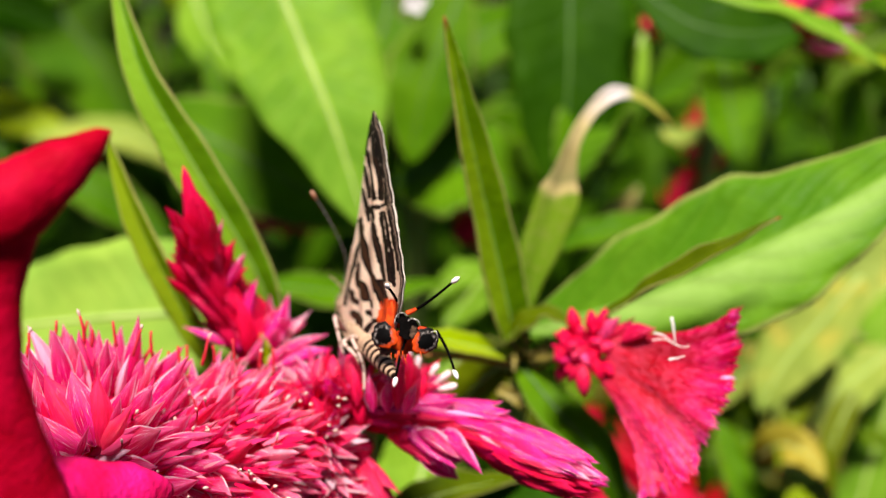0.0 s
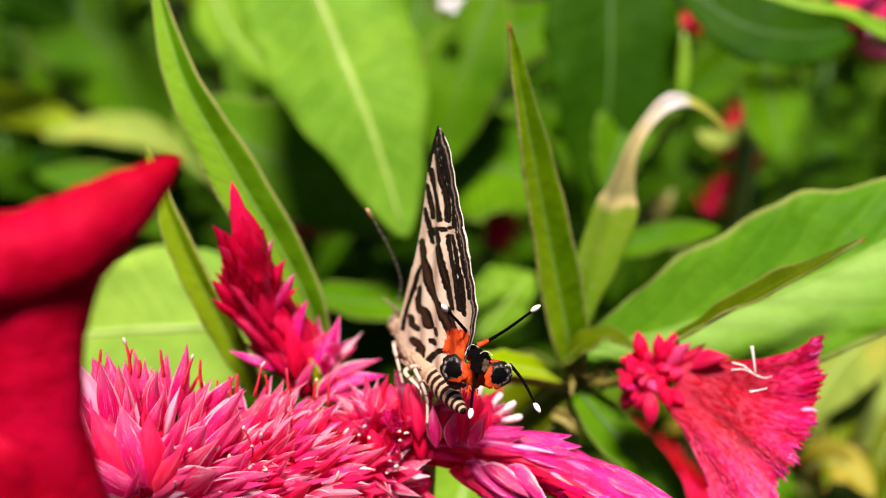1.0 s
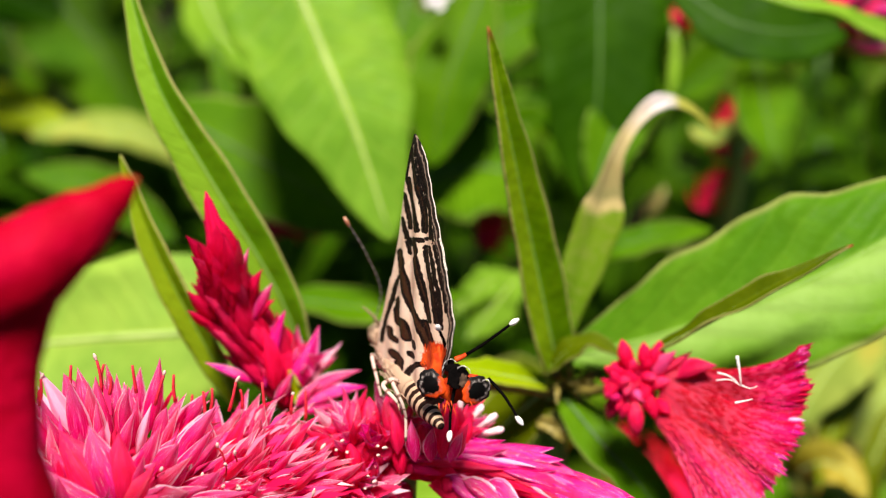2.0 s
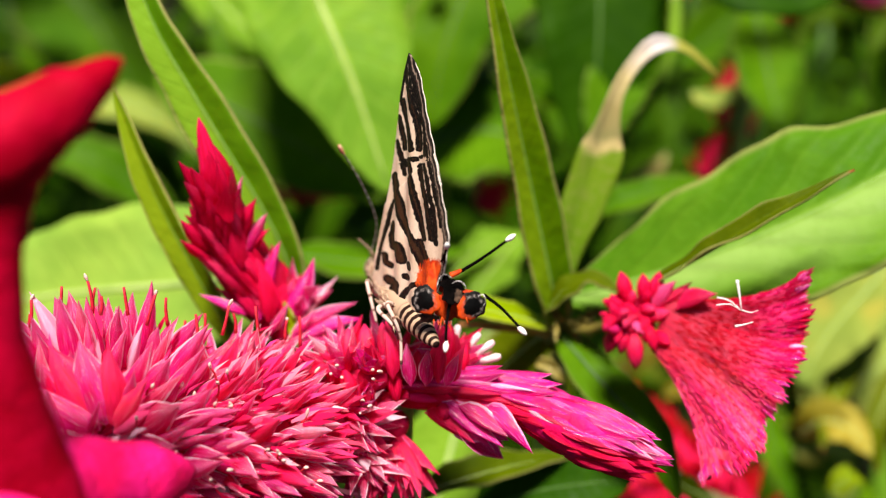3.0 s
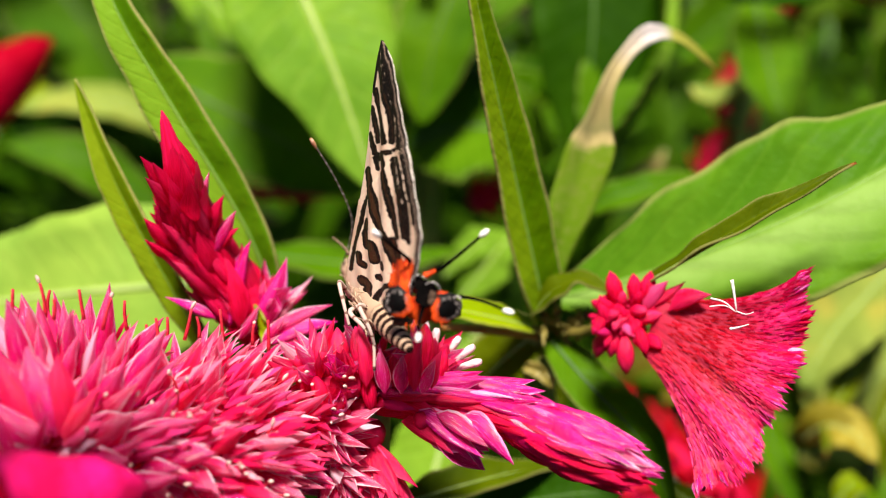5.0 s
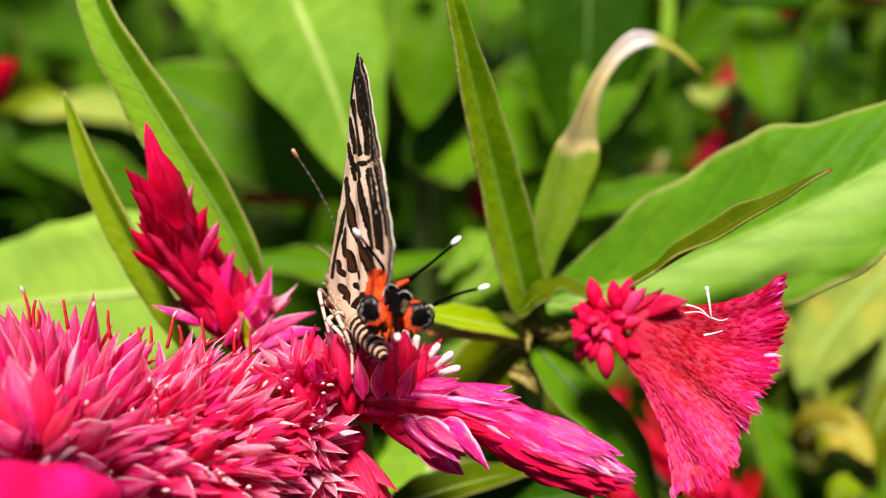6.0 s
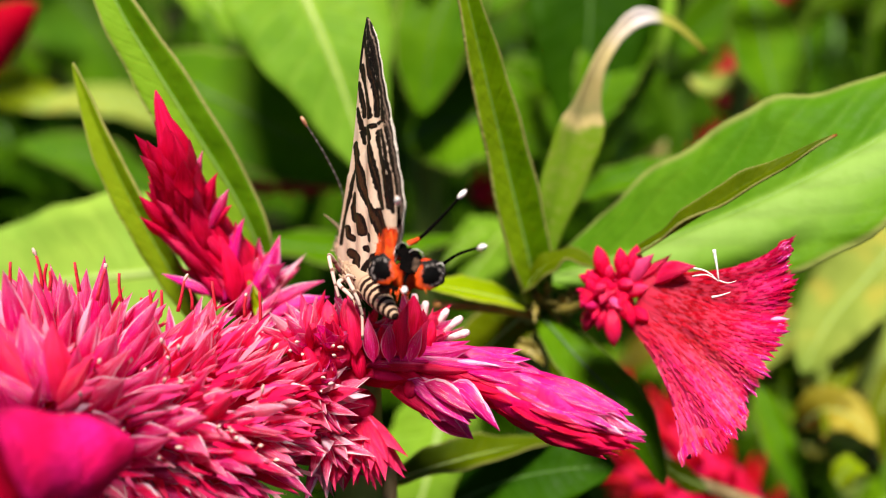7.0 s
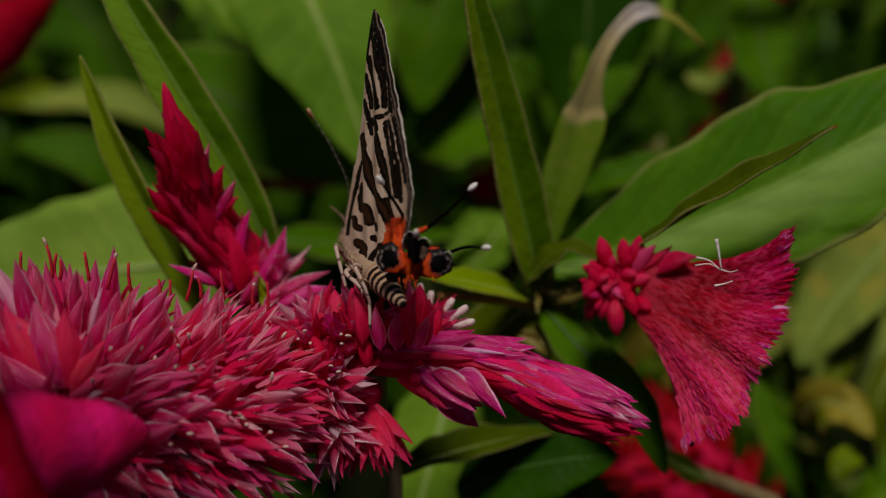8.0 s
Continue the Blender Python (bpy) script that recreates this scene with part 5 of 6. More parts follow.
RIGHT = (
    ([(110.03, 195.81, 490.08), (89.64, 182.82, 473.95), (75.61, 174.12, 460.42), (65.06, 167.00, 442.80)], 40.0, (-0.1, 0.7, 0.7), LEAF_SPOTTED, "pale green leaf spotted yellow and brown"),
    ([(94.25, 174.67, 475.11), (85.11, 167.49, 462.69), (78.59, 161.29, 450.01), (72.90, 154.52, 430.60)], 22.0, (-0.2, 0.6, 0.8), LEAF_LIGHT, "pale green leaf"),
    ([(63.58, 192.41, 452.31), (64.99, 185.43, 443.03), (63.24, 179.42, 433.50), (58.69, 173.88, 419.79)], 18.0, (0.1, 0.5, 0.8), LEAF_MID, "green leaf"),
    ([(68.39, 176.81, 440.39), (71.02, 172.62, 435.34), (75.05, 170.13, 431.85), (81.61, 168.49, 427.79)], 9.0, (0, 0.8, 0.6), WITHERED, "withered brown leaf"),
    ([(61.31, 174.12, 447.08), (66.39, 170.43, 440.60), (70.34, 166.76, 434.19), (73.56, 162.74, 424.25)], 6.0, (0.2, 0.5, 0.9), LEAF_SPOTTED, "yellowing narrow leaf"),
    ([(70.70, 171.44, 451.10), (73.50, 168.98, 447.69), (77.72, 168.19, 445.73), (82.37, 169.05, 445.20)], 5.0, (0, 0.6, 0.8), LEAF_SPOTTED, "small yellowed leaf"),
    ([(60.30, 163.49, 447.45), (62.03, 161.10, 444.20), (65.10, 160.14, 441.83), (68.53, 160.79, 440.78)], 6.0, (0, 0.6, 0.8), LEAF_SPOTTED, "small yellowed leaf"),
    ([(80.69, 173.39, 466.62), (73.68, 168.50, 459.85), (70.59, 165.42, 452.22), (71.99, 163.19, 444.04)], 3.5, (0, 0.4, 0.9), WITHERED, "withered brown leaf"),
    ([(54.35, 209.58, 468.09), (62.04, 203.18, 460.27), (71.01, 198.23, 453.35), (82.92, 195.10, 445.62)], 24.0, (0, 0.6, 0.8), LEAF_MID, "green leaf"),
    ([(65.85, 150.66, 484.39), (59.31, 147.78, 477.71), (53.60, 145.22, 471.77), (49.50, 142.34, 465.07)], 13.0, (-0.1, 0.8, 0.6), LEAF_SPOTTED, "pale green leaf spotted yellow"),
    ([(79.12, 162.32, 465.72), (70.97, 158.40, 461.71), (62.98, 154.18, 457.01), (56.92, 150.03, 452.43)], 11.0, (-0.2, 0.8, 0.6), LEAF_SPOTTED, "pale decaying leaf"),
    ([(52.32, 147.98, 452.77), (55.35, 148.32, 453.54), (58.82, 148.16, 453.12), (61.41, 147.31, 451.12)], 5.0, (0, 0.8, 0.6), LEAF_WITHERED, "yellowed withered leaf"),
    ([(57.18, 142.59, 445.19), (58.90, 143.27, 446.76), (61.47, 143.61, 447.53)], 3.4, (0, 0.8, 0.6), LEAF_YELLOW, "small yellow leaf"),
    ([(68.78, 159.62, 467.14), (59.55, 148.02, 465.54), (53.24, 139.35, 463.12), (49.90, 131.77, 460.67)], 3.6, (-0.2, 0.7, 0.7), LEAF_OLIVE, "olive leaf turning yellow"),
    ([(49.47, 139.47, 458.35), (51.32, 136.85, 462.38), (54.52, 134.69, 462.37), (56.82, 131.48, 459.92)], 7.0, (0.1, 0.4, 0.9), LEAF_WITHERED, "yellowed withered leaf"),
    ([(45.85, 150.34, 458.38), (47.39, 146.27, 453.91), (48.88, 142.25, 449.57), (51.38, 139.60, 443.34)], 6.0, (0.3, 0.5, 0.8), LEAF_MID, "blurred green leaf"),
    ([(64.95, 143.65, 467.96), (61.66, 140.00, 464.54), (59.22, 136.40, 461.24), (59.59, 133.92, 455.42)], 4.0, (-0.2, 0.5, 0.9), LEAF_OLIVE, "yellowing narrow leaf"),
    ([(49.97, 126.05, 457.46), (51.85, 126.93, 459.51), (54.09, 126.64, 458.81)], 3.6, (0, 0.8, 0.6), LEAF_YELLOW, "small yellow leaf"),
)
for k, (pts, w, facing, material, label) in enumerate(RIGHT):
    leaf(right, pts, w, way3(*facing), material, label, fold=0.12, wave=0.3, seed=140 + k, rib=0.022 * w + 0.1)
tube("stalk", right, [(56.25, 158.19, 463.93), (58.71, 153.13, 459.68), (61.86, 149.35, 455.89), (66.60, 147.32, 451.08)], 0.7, 0.5, WITHERED, "withered brown stalk")


def scatter(plant, count, seed, low, high, length, materials):
    """Loose leaves of a plant between two corners of a space."""
    rng = random.Random(seed)
    for i in range(count):
        a = Vector([rng.uniform(p, q) for p, q in zip(low, high)])
        d = Vector((rng.uniform(-1, 1), rng.uniform(-0.6, 0.2), rng.uniform(-1.0, 0.4))).normalized()
        n = rng.uniform(*length)
        b = a + d * n
        m = (a + b) / 2 + Vector((0, 0, rng.uniform(0.05, 0.15) * n))
        leaf(plant, [a, m, b], n * rng.uniform(0.28, 0.42), way3(rng.uniform(-.5, .5), rng.uniform(-.1, .9), 1), rng.choice(materials), "out of focus leaf", fold=0.15, wave=0.7, seed=seed + i, rib=0.3)


scatter(far_b, 46, 301, (18, 205, 478), (112, 275, 560), (18, 34), (LEAF_MID, LEAF_FRESH, LEAF_LIGHT, LEAF_FRESH, LEAF_MID, LEAF_SOFT, LEAF_DARK))
scatter(rear, 30, 302, (-135, 235, 455), (-25, 330, 575), (26, 46), (LEAF_MID, LEAF_DARK, LEAF_MID, LEAF_DARK, LEAF_YELLOW))
scatter(right, 26, 303, (35, 190, 405), (105, 235, 478), (14, 28), (LEAF_SOFT, LEAF_SPOTTED, LEAF_SOFT, LEAF_SPOTTED, LEAF_MID, LEAF_WITHERED))
scatter(right, 26, 306, (44, 158, 425), (88, 188, 462), (10, 20), (LEAF_SPOTTED, LEAF_SOFT, LEAF_SPOTTED, LEAF_WITHERED, LEAF_FRESH))
scatter(far_b, 26, 305, (44, 165, 515), (98, 205, 562), (9, 18), (LEAF_MID, LEAF_LIGHT, LEAF_LIGHT, LEAF_MID, WITHERED, LEAF_SPOTTED))
scatter(rear, 16, 304, (-20, 215, 470), (25, 280, 560), (20, 34), (LEAF_MID, LEAF_LIGHT, LEAF_DARK))


def hedge():
    """The bed behind: many leafy plants, too many and too far to count."""
    rng = random.Random(77)
    verts, faces, uvs, stems, stem_faces = [], [], [], [], []
    for row in range(9):
        for column in range(15):
            x = (column - 7) * 66 + 33 * (row % 2) + rng.uniform(-22, 22)
            y = 290 + row * 52 + rng.uniform(-20, 20)
            if math.hypot(x / 520, (y - 470) / 290) > rng.uniform(0.95, 1.1):
                continue
            top = rng.uniform(455, 520) - 0.10 * (y - 245)
            lean = Vector((rng.uniform(-30, 30), rng.uniform(-30, 30), 0))
            root = Vector((x, y, -10))
            d = tube_data(lambda s: root + lean * s * s + UP * s * (top + 10), lambda s: UP, lambda s: 2.8 - 1.9 * s, 6, 6)
            k = len(stems)
            stems += d[0]
            stem_faces += [tuple(j + k for j in q) for q in d[1]]
            for i in range(34):
                s = 0.25 + 0.75 * (i + rng.random()) / 34
                a = GOLDEN * i + rng.uniform(-.4, .4)
                base = root + lean * s * s + UP * s * (top + 10)
                out = Vector((math.cos(a), math.sin(a), 0))
                length = rng.uniform(40, 72) * (1.1 - 0.35 * s)
                mid = base + out * length * 0.5 + UP * length * rng.uniform(0.10, 0.35)
                tip = base + out * length * rng.uniform(0.85, 1.0) + UP * length * rng.uniform(-0.45, 0.25)
                v, f, u = leaf_data([base, mid, tip], length * rng.uniform(0.28, 0.42), UP + 0.3 * out + Vector((0, -0.3, 0)), 0.15, 0.45, 1.0, i, 8, 4)
                k = len(verts)
                verts += [p + base for p in v]
                faces += [tuple(j + k for j in q) for q in f]
                uvs += u
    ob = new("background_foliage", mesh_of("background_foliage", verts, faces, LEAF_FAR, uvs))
    tagged(ob, "dense out of focus green foliage of the flower bed", "foliage", kind="stuff")
    ob = new("background_stems", mesh_of("background_stems", stems, stem_faces, RIB_DARK))
    tagged(ob, "green stems of the flower bed behind", "stems", kind="stuff")


hedge()


# ---- the butterfly ----
def wing_material():
    """Cream scales with brown bands edged in black, an orange corner, and a pale fringe; the bands come from the wing's own fields."""
    n = Nodes("banded cream wing scales")
    here = n.here()
    band = n.add("ShaderNodeAttribute", attribute="band").outputs["Fac"]
    corner = n.add("ShaderNodeAttribute", attribute="corner").outputs["Fac"]
    margin = n.add("ShaderNodeAttribute", attribute="margin").outputs["Fac"]
    fine, grain = n.noise(2600.0, here), n.noise(7000.0, here)
    d = n.math("ADD", band, n.math("MULTIPLY_ADD", fine, 0.26, -0.13))
    cream = n.mix(n.step(n.noise(500.0, here), 0.35, 0.65), rgb(0.66, 0.49, 0.35), rgb(0.76, 0.61, 0.48))
    dark = n.mix(n.step(d, -0.17, -0.27), rgb(0.003, 0.002, 0.002), rgb(0.040, 0.016, 0.007))
    colour = n.mix(n.step(d, 0.03, -0.03), cream, dark)
    c = n.math("ADD", corner, n.math("MULTIPLY_ADD", fine, 0.9, -0.45))
    colour = n.mix(n.step(c, 0.12, -0.12), colour, n.mix(n.step(n.noise(900.0, here), 0.4, 0.65), rgb(0.50, 0.030, 0.006), rgb(0.74, 0.085, 0.012)))
    m = n.math("ADD", margin, n.math("MULTIPLY_ADD", fine, 0.5, -0.25))
    colour = n.mix(n.step(m, 1.00, 0.80), colour, rgb(0.012, 0.009, 0.008))
    colour = n.mix(n.math("MULTIPLY", n.step(n.math("ABSOLUTE", n.math("ADD", m, -0.55)), 0.14, 0.06), 0.8), colour, rgb(0.30, 0.22, 0.17))
    colour = n.mix(n.step(n.math("ADD", margin, n.math("MULTIPLY_ADD", grain, 0.36, -0.18)), 0.12, 0.0), colour, rgb(0.62, 0.56, 0.50))
    colour = n.mix(n.math("MULTIPLY", n.step(grain, 0.5, 0.75), 0.12), colour, rgb(0.30, 0.20, 0.13))
    return n.finish(colour, 0.6, n.math("ADD", grain, fine), 0.35, 0.06, None, 0.0001, Specular_IOR_Level=0.12)


def plain(name, a, b, rough=0.55, scale=2500.0, gloss=0.12):
    n = Nodes(name)
    f = n.noise(scale, n.here())
    return n.finish(n.mix(n.step(f, 0.35, 0.65), rgb(*a), rgb(*b)), rough, f, 0.4, 0.0, None, 0.0001, Specular_IOR_Level=gloss)


def ringed(name, a, b, count, share=0.5, start=0.0):
    """Rings of two colours along a limb or the abdomen."""
    n = Nodes(name)
    u, s, v = n.uv()
    f = n.noise(1800.0, n.here())
    w = n.math("FRACT", n.math("ADD", n.math("MULTIPLY", s, count), n.math("MULTIPLY", f, 0.3)))
    w = n.math("ABSOLUTE", n.math("MULTIPLY_ADD", w, 2.0, -1.0))
    band = n.math("MULTIPLY", n.step(w, share - 0.08, share + 0.08), n.step(s, start - 0.02, start + 0.06)) if start else n.step(w, share - 0.08, share + 0.08)
    return n.finish(n.mix(band, rgb(*a), rgb(*b)), 0.6, f, 0.4, 0.0, None, 0.0001, Specular_IOR_Level=0.12)


def lobe_material():
    """The false eye: a black disc with a silver rim, on orange scales."""
    n = Nodes("orange lobe with a black false eye")
    u, s, v = n.uv()
    f = n.noise(1800.0, n.here())
    r = n.math("ADD", s, n.math("MULTIPLY_ADD", f, 0.16, -0.08))
    side = n.math("ADD", v, n.math("MULTIPLY_ADD", f, 0.2, -0.1))
    colour = n.mix(n.step(side, 0.52, 0.66), rgb(0.006, 0.005, 0.005), rgb(0.62, 0.060, 0.008))
    silver = n.mix(n.step(n.noise(3000.0, n.here()), 0.42, 0.68), rgb(0.012, 0.010, 0.010), rgb(0.26, 0.23, 0.22))
    colour = n.mix(n.math("MULTIPLY", n.step(r, 0.84, 0.74), n.step(side, 0.80, 0.55, 0.25, 1.0)), colour, silver)
    colour = n.mix(n.step(r, 0.64, 0.56), colour, rgb(0.001, 0.001, 0.001))
    return n.finish(colour, 0.5, f, 0.5, 0.0, None, 0.0001, Specular_IOR_Level=0.15)


WING, LOBE = wing_material(), lobe_material()
ORANGE = plain("orange scales", (0.40, 0.028, 0.005), (0.72, 0.085, 0.012), 0.55, 1100.0)
BLACK = plain("black scales", (0.0008, 0.0006, 0.0006), (0.003, 0.002, 0.002), 0.8, gloss=0.03)
WHITE = plain("white scales", (0.78, 0.76, 0.76), (0.86, 0.85, 0.85))
FUR = plain("cream fur", (0.20, 0.125, 0.08), (0.50, 0.37, 0.26), 0.8, 1500.0)
FRINGE = plain("greyish white fringe", (0.12, 0.10, 0.10), (0.75, 0.72, 0.70), 0.7, 3500.0)
BROWN = plain("dark brown scales", (0.03, 0.018, 0.012), (0.10, 0.06, 0.04))
ABDOMEN = ringed("abdomen ringed cream and black", (0.42, 0.29, 0.20), (0.016, 0.006, 0.004), 14.0, 0.46, 0.42)
LEG = ringed("leg banded white and brown", (0.52, 0.40, 0.35), (0.16, 0.08, 0.06), 5.0, 0.84)
FEELER = ringed("antenna banded black and white", (0.11, 0.095, 0.085), (0.34, 0.31, 0.28), 17.0, 0.75)
CLUB = plain("orange brown antenna club", (0.50, 0.22, 0.12), (0.68, 0.40, 0.28))

CORNER, WING_FORE, WING_UP = vec((-3.961, 78.147, 513.313)), vec((-0.3826, 0.6870, -0.6177)), vec((-0.1161, 0.6276, 0.7699))
WING_OUT = WING_FORE.cross(WING_UP)
# outline of the folded wings: height over the lower corner, and reach to the outer margin and the front edge
HEIGHTS = (-2.6, -1.4, 0.0, 1.4, 3.1, 4.6, 7.4, 9.8, 11.3, 14.2, 15.4, 16.8, 17.8)
MARGIN = (1.6, -0.6, -2.2, -3.1, -3.1, -2.9, -2.57, -2.2, -1.96, -1.68, -1.45, -0.75, 0.1)
FRONT = (5.0, 8.5, 11.2, 12.8, 13.6, 12.5, 9.4, 6.9, 5.6, 3.6, 2.85, 1.5, 0.16)
# how the wing's two directions are foreshortened
AX, BX, AY, BY = -0.359, -0.122, -0.402, 1.037
# dark bands: a line of places in the wing's plane, and half widths
BANDS = (
    (((-0.08, 17.12), (0.23, 16.13), (-0.13, 14.34), (-0.55, 12.78), (-0.73, 11.36)), 0.10),
    (((-1.22, 10.91), (-0.96, 9.72), (-1.10, 8.57)), 0.10),
    (((1.10, 17.66), (1.76, 16.92), (2.44, 16.09)), 0.14),
    (((0.14, 17.70), (1.11, 16.80), (2.23, 15.91), (2.94, 15.04)), 0.20),
    (((2.34, 14.76), (1.93, 13.12), (1.62, 11.66), (1.48, 10.10)), 0.24),
    (((0.88, 16.69), (0.83, 15.22), (0.33, 13.55), (-0.01, 12.23), (-0.19, 10.85), (0.10, 9.60)), 0.23),
    (((-0.05, 16.68), (-0.52, 14.55), (-0.85, 13.22), (-1.10, 11.72), (-1.22, 10.21), (-0.72, 8.71)), 0.16),
    (((-0.34, 17.15), (-1.14, 15.64), (-1.53, 14.51), (-1.44, 13.49)), 0.24),
    (((-1.44, 13.49), (-1.58, 12.41), (-1.83, 10.93), (-1.90, 9.32), (-2.21, 7.73)), 0.15),
    (((-0.63, 13.33), (-1.02, 12.22), (-1.12, 11.02), (-1.24, 9.16), (-1.26, 8.12)), 0.09),
    (((-0.41, 15.78), (-0.72, 13.98)), 0.09),
    (((3.48, 13.84), (3.16, 12.73), (2.91, 11.42), (2.97, 10.83)), 0.22),
    (((4.36, 12.06), (4.20, 11.27), (3.82, 10.34), (3.14, 9.49)), 0.22),
    (((1.30, 9.24), (0.92, 9.10)), 0.24),
    (((0.20, 8.98), (-0.10, 8.90)), 0.16),
    (((3.96, 9.92), (3.62, 8.89)), 0.16),
    (((2.30, 9.61), (2.18, 8.77), (2.18, 7.62), (1.89, 6.14), (1.58, 4.76), (1.20, 3.29), (1.05, 2.63)), 0.25),
    (((5.75, 9.60), (5.63, 8.26), (5.11, 6.88), (4.92, 5.78), (4.35, 4.65), (3.56, 3.47), (2.50, 2.00), (1.82, 0.69)), 0.37),
    (((0.28, 8.31), (0.32, 7.43), (0.17, 6.38), (-0.15, 5.15), (-0.30, 4.13), (-0.36, 3.23), (-0.36, 2.15)), 0.22),
    (((-0.52, 8.08), (-0.85, 6.87), (-0.89, 5.53), (-1.13, 4.13), (-1.10, 2.98), (-0.76, 1.59)), 0.15),
    (((-1.42, 7.88), (-1.70, 6.53), (-1.73, 5.21), (-1.93, 4.06), (-2.00, 2.53)), 0.13),
    (((-2.21, 7.73), (-2.46, 6.01), (-2.39, 4.74), (-2.66, 3.15), (-2.62, 1.69), (-2.33, 0.12)), 0.15),
    (((2.02, 2.69), (1.46, 1.76), (0.87, 0.61)), 0.29),
    (((6.42, 7.60), (7.43, 7.16), (8.28, 6.36), (9.79, 5.42), (11.34, 4.46), (12.11, 3.57)), 0.20),
    (((6.98, 5.90), (7.30, 5.39)), 0.27),
    (((7.66, 5.18), (7.72, 4.11)), 0.31),
    (((6.55, 3.82), (6.13, 2.57)), 0.45),
    (((9.64, 4.06), (9.70, 3.46), (8.72, 2.87)), 0.32),
    (((4.67, 1.70), (4.64, 1.38)), 0.27),
    (((5.70, 1.02), (5.24, 0.79)), 0.29),
    (((9.49, 1.87), (8.03, 1.06), (8.44, 0.67)), 0.45),
    (((2.45, -0.47), (4.23, -0.13), (5.93, -0.09), (6.86, -0.42)), 0.22),
)


def band_field(u, v):
    """Distance to the nearest dark band, negative inside; the wing is seen aslant, so its two directions count unlike."""
    best = 9.0
    for line, half in BANDS:
        for (a, b), (c, d) in zip(line, line[1:]):
            px, py = AX * (u - a) + BX * (v - b), AY * (u - a) + BY * (v - b)
            qx, qy = AX * (c - a) + BX * (d - b), AY * (c - a) + BY * (d - b)
            k = min(max((px * qx + py * qy) / max(qx * qx + qy * qy, 1e-6), 0), 1)
            best = min(best, math.hypot(px - k * qx, py - k * qy) - half)
    return best


def corner_field(u, v):
    """Distance to the orange corner, negative inside."""
    a, b = (0.19, -0.92)
    return 1.1 * (math.hypot((AX * (u - a) + BX * (v - b)) / 1.25, (AY * (u - a) + BY * (v - b)) / 1.75) - 1)


def wing(name, butterfly, low, high, shift, splay, label, nu=110, nv=150):
    """One wing: a thin sheet between two heights, bent slightly, with its bands."""
    verts, faces, bands, corners, margins = [], [], [], [], []
    for j in range(nv + 1):
        v = low + (high - low) * j / nv
        m, f = float(np.interp(v, HEIGHTS, MARGIN)), float(np.interp(v, HEIGHTS, FRONT))
        m += (0.55 if shift > 0 else 0.0) * min(1.0, (17.8 - v) / 3)
        m += 0.07 * math.sin(3.3 * v) * (1 if v < 15 else 0)
        for i in range(nu + 1):
            u = m + (f - m) * (i / nu) ** 1.15
            bulge = (0.16 + 0.12 * math.sin(1.9 * u + 0.5 * v)) * math.sin(math.pi * i / nu) * min(1.0, (f - m) / 6)
            verts.append(WING_FORE * u + WING_UP * v + WING_OUT * (shift + splay * (0.25 * (v + 2.6)) / 20 + bulge * (1 if shift > 0 else -1)))
            bands.append(band_field(u, v))
            corners.append(corner_field(u, v))
            margins.append(u - m + max(0.0, v - 16.3) * 0.5)
    w = nu + 1
    for j in range(nv):
        for i in range(nu):
            a = j * w + i
            faces.append((a, a + 1, a + w + 1, a + w))
    me = mesh_of(name, verts, faces, WING)
    for key, values in (("band", bands), ("corner", corners), ("margin", margins)):
        me.attributes.new(key, "FLOAT", "POINT").data.foreach_set("value", values)
    ob = part(name, me, butterfly, CORNER, label)
    s = ob.modifiers.new("thickness", "SOLIDIFY")
    s.thickness, s.offset = 0.06 * MM, 0.0
    return ob


THORAX = (-8.61, 89.23, 506.58)
butterfly = thing("butterfly", THORAX, "butterfly with folded cream and brown striped wings on pink flower", "butterfly")
wing("forewing", butterfly, 5.5, 17.8, -0.03, -0.05, "cream forewing with brown bands")
wing("hindwing", butterfly, -2.6, 8.2, -0.12, -0.05, "cream hindwing with brown bands and an orange corner")
wing("forewing", butterfly, 5.5, 17.8, 0.03, 0.05, "cream forewing with brown bands")
wing("hindwing", butterfly, -2.6, 8.2, 0.12, 0.05, "cream hindwing with brown bands and an orange corner")


def disc(name, centre, facing, across, radius, material, label, dome=0.45, oval=0.85, rough=0.06):
    """A cupped oval flap; its outline is uneven."""
    n, up = vec(facing).normalized(), vec(across).normalized()
    x = (up - n * up.dot(n)).normalized()
    y = n.cross(x)
    verts, faces, uvs = [n * dome * radius], [], [(0.0, 0.5)]
    rings, seg = 10, 40
    for i in range(1, rings + 1):
        for j in range(seg):
            a, r = 2 * math.pi * j / seg, i / rings
            rim = 1 + rough * (math.sin(3 * a + 1) + 0.8 * math.sin(7 * a) + 0.5 * math.sin(12 * a + 2))
            verts.append((x * math.cos(a) + y * math.sin(a) * oval) * radius * r * rim + n * dome * radius * (1 - r * r))
            uvs.append((r, 0.5 + 0.5 * math.cos(a) * r))
    for j in range(seg):
        faces.append((0, 1 + j, 1 + (j + 1) % seg))
    for i in range(rings - 1):
        for j in range(seg):
            k = (j + 1) % seg
            faces.append((1 + i * seg + j, 1 + (i + 1) * seg + j, 1 + (i + 1) * seg + k, 1 + i * seg + k))
    ob = part(name, mesh_of(name, verts, faces, material, uvs), butterfly, centre, label)
    s = ob.modifiers.new("thickness", "SOLIDIFY")
    s.thickness, s.offset = 0.12 * MM, -1.0
    return ob


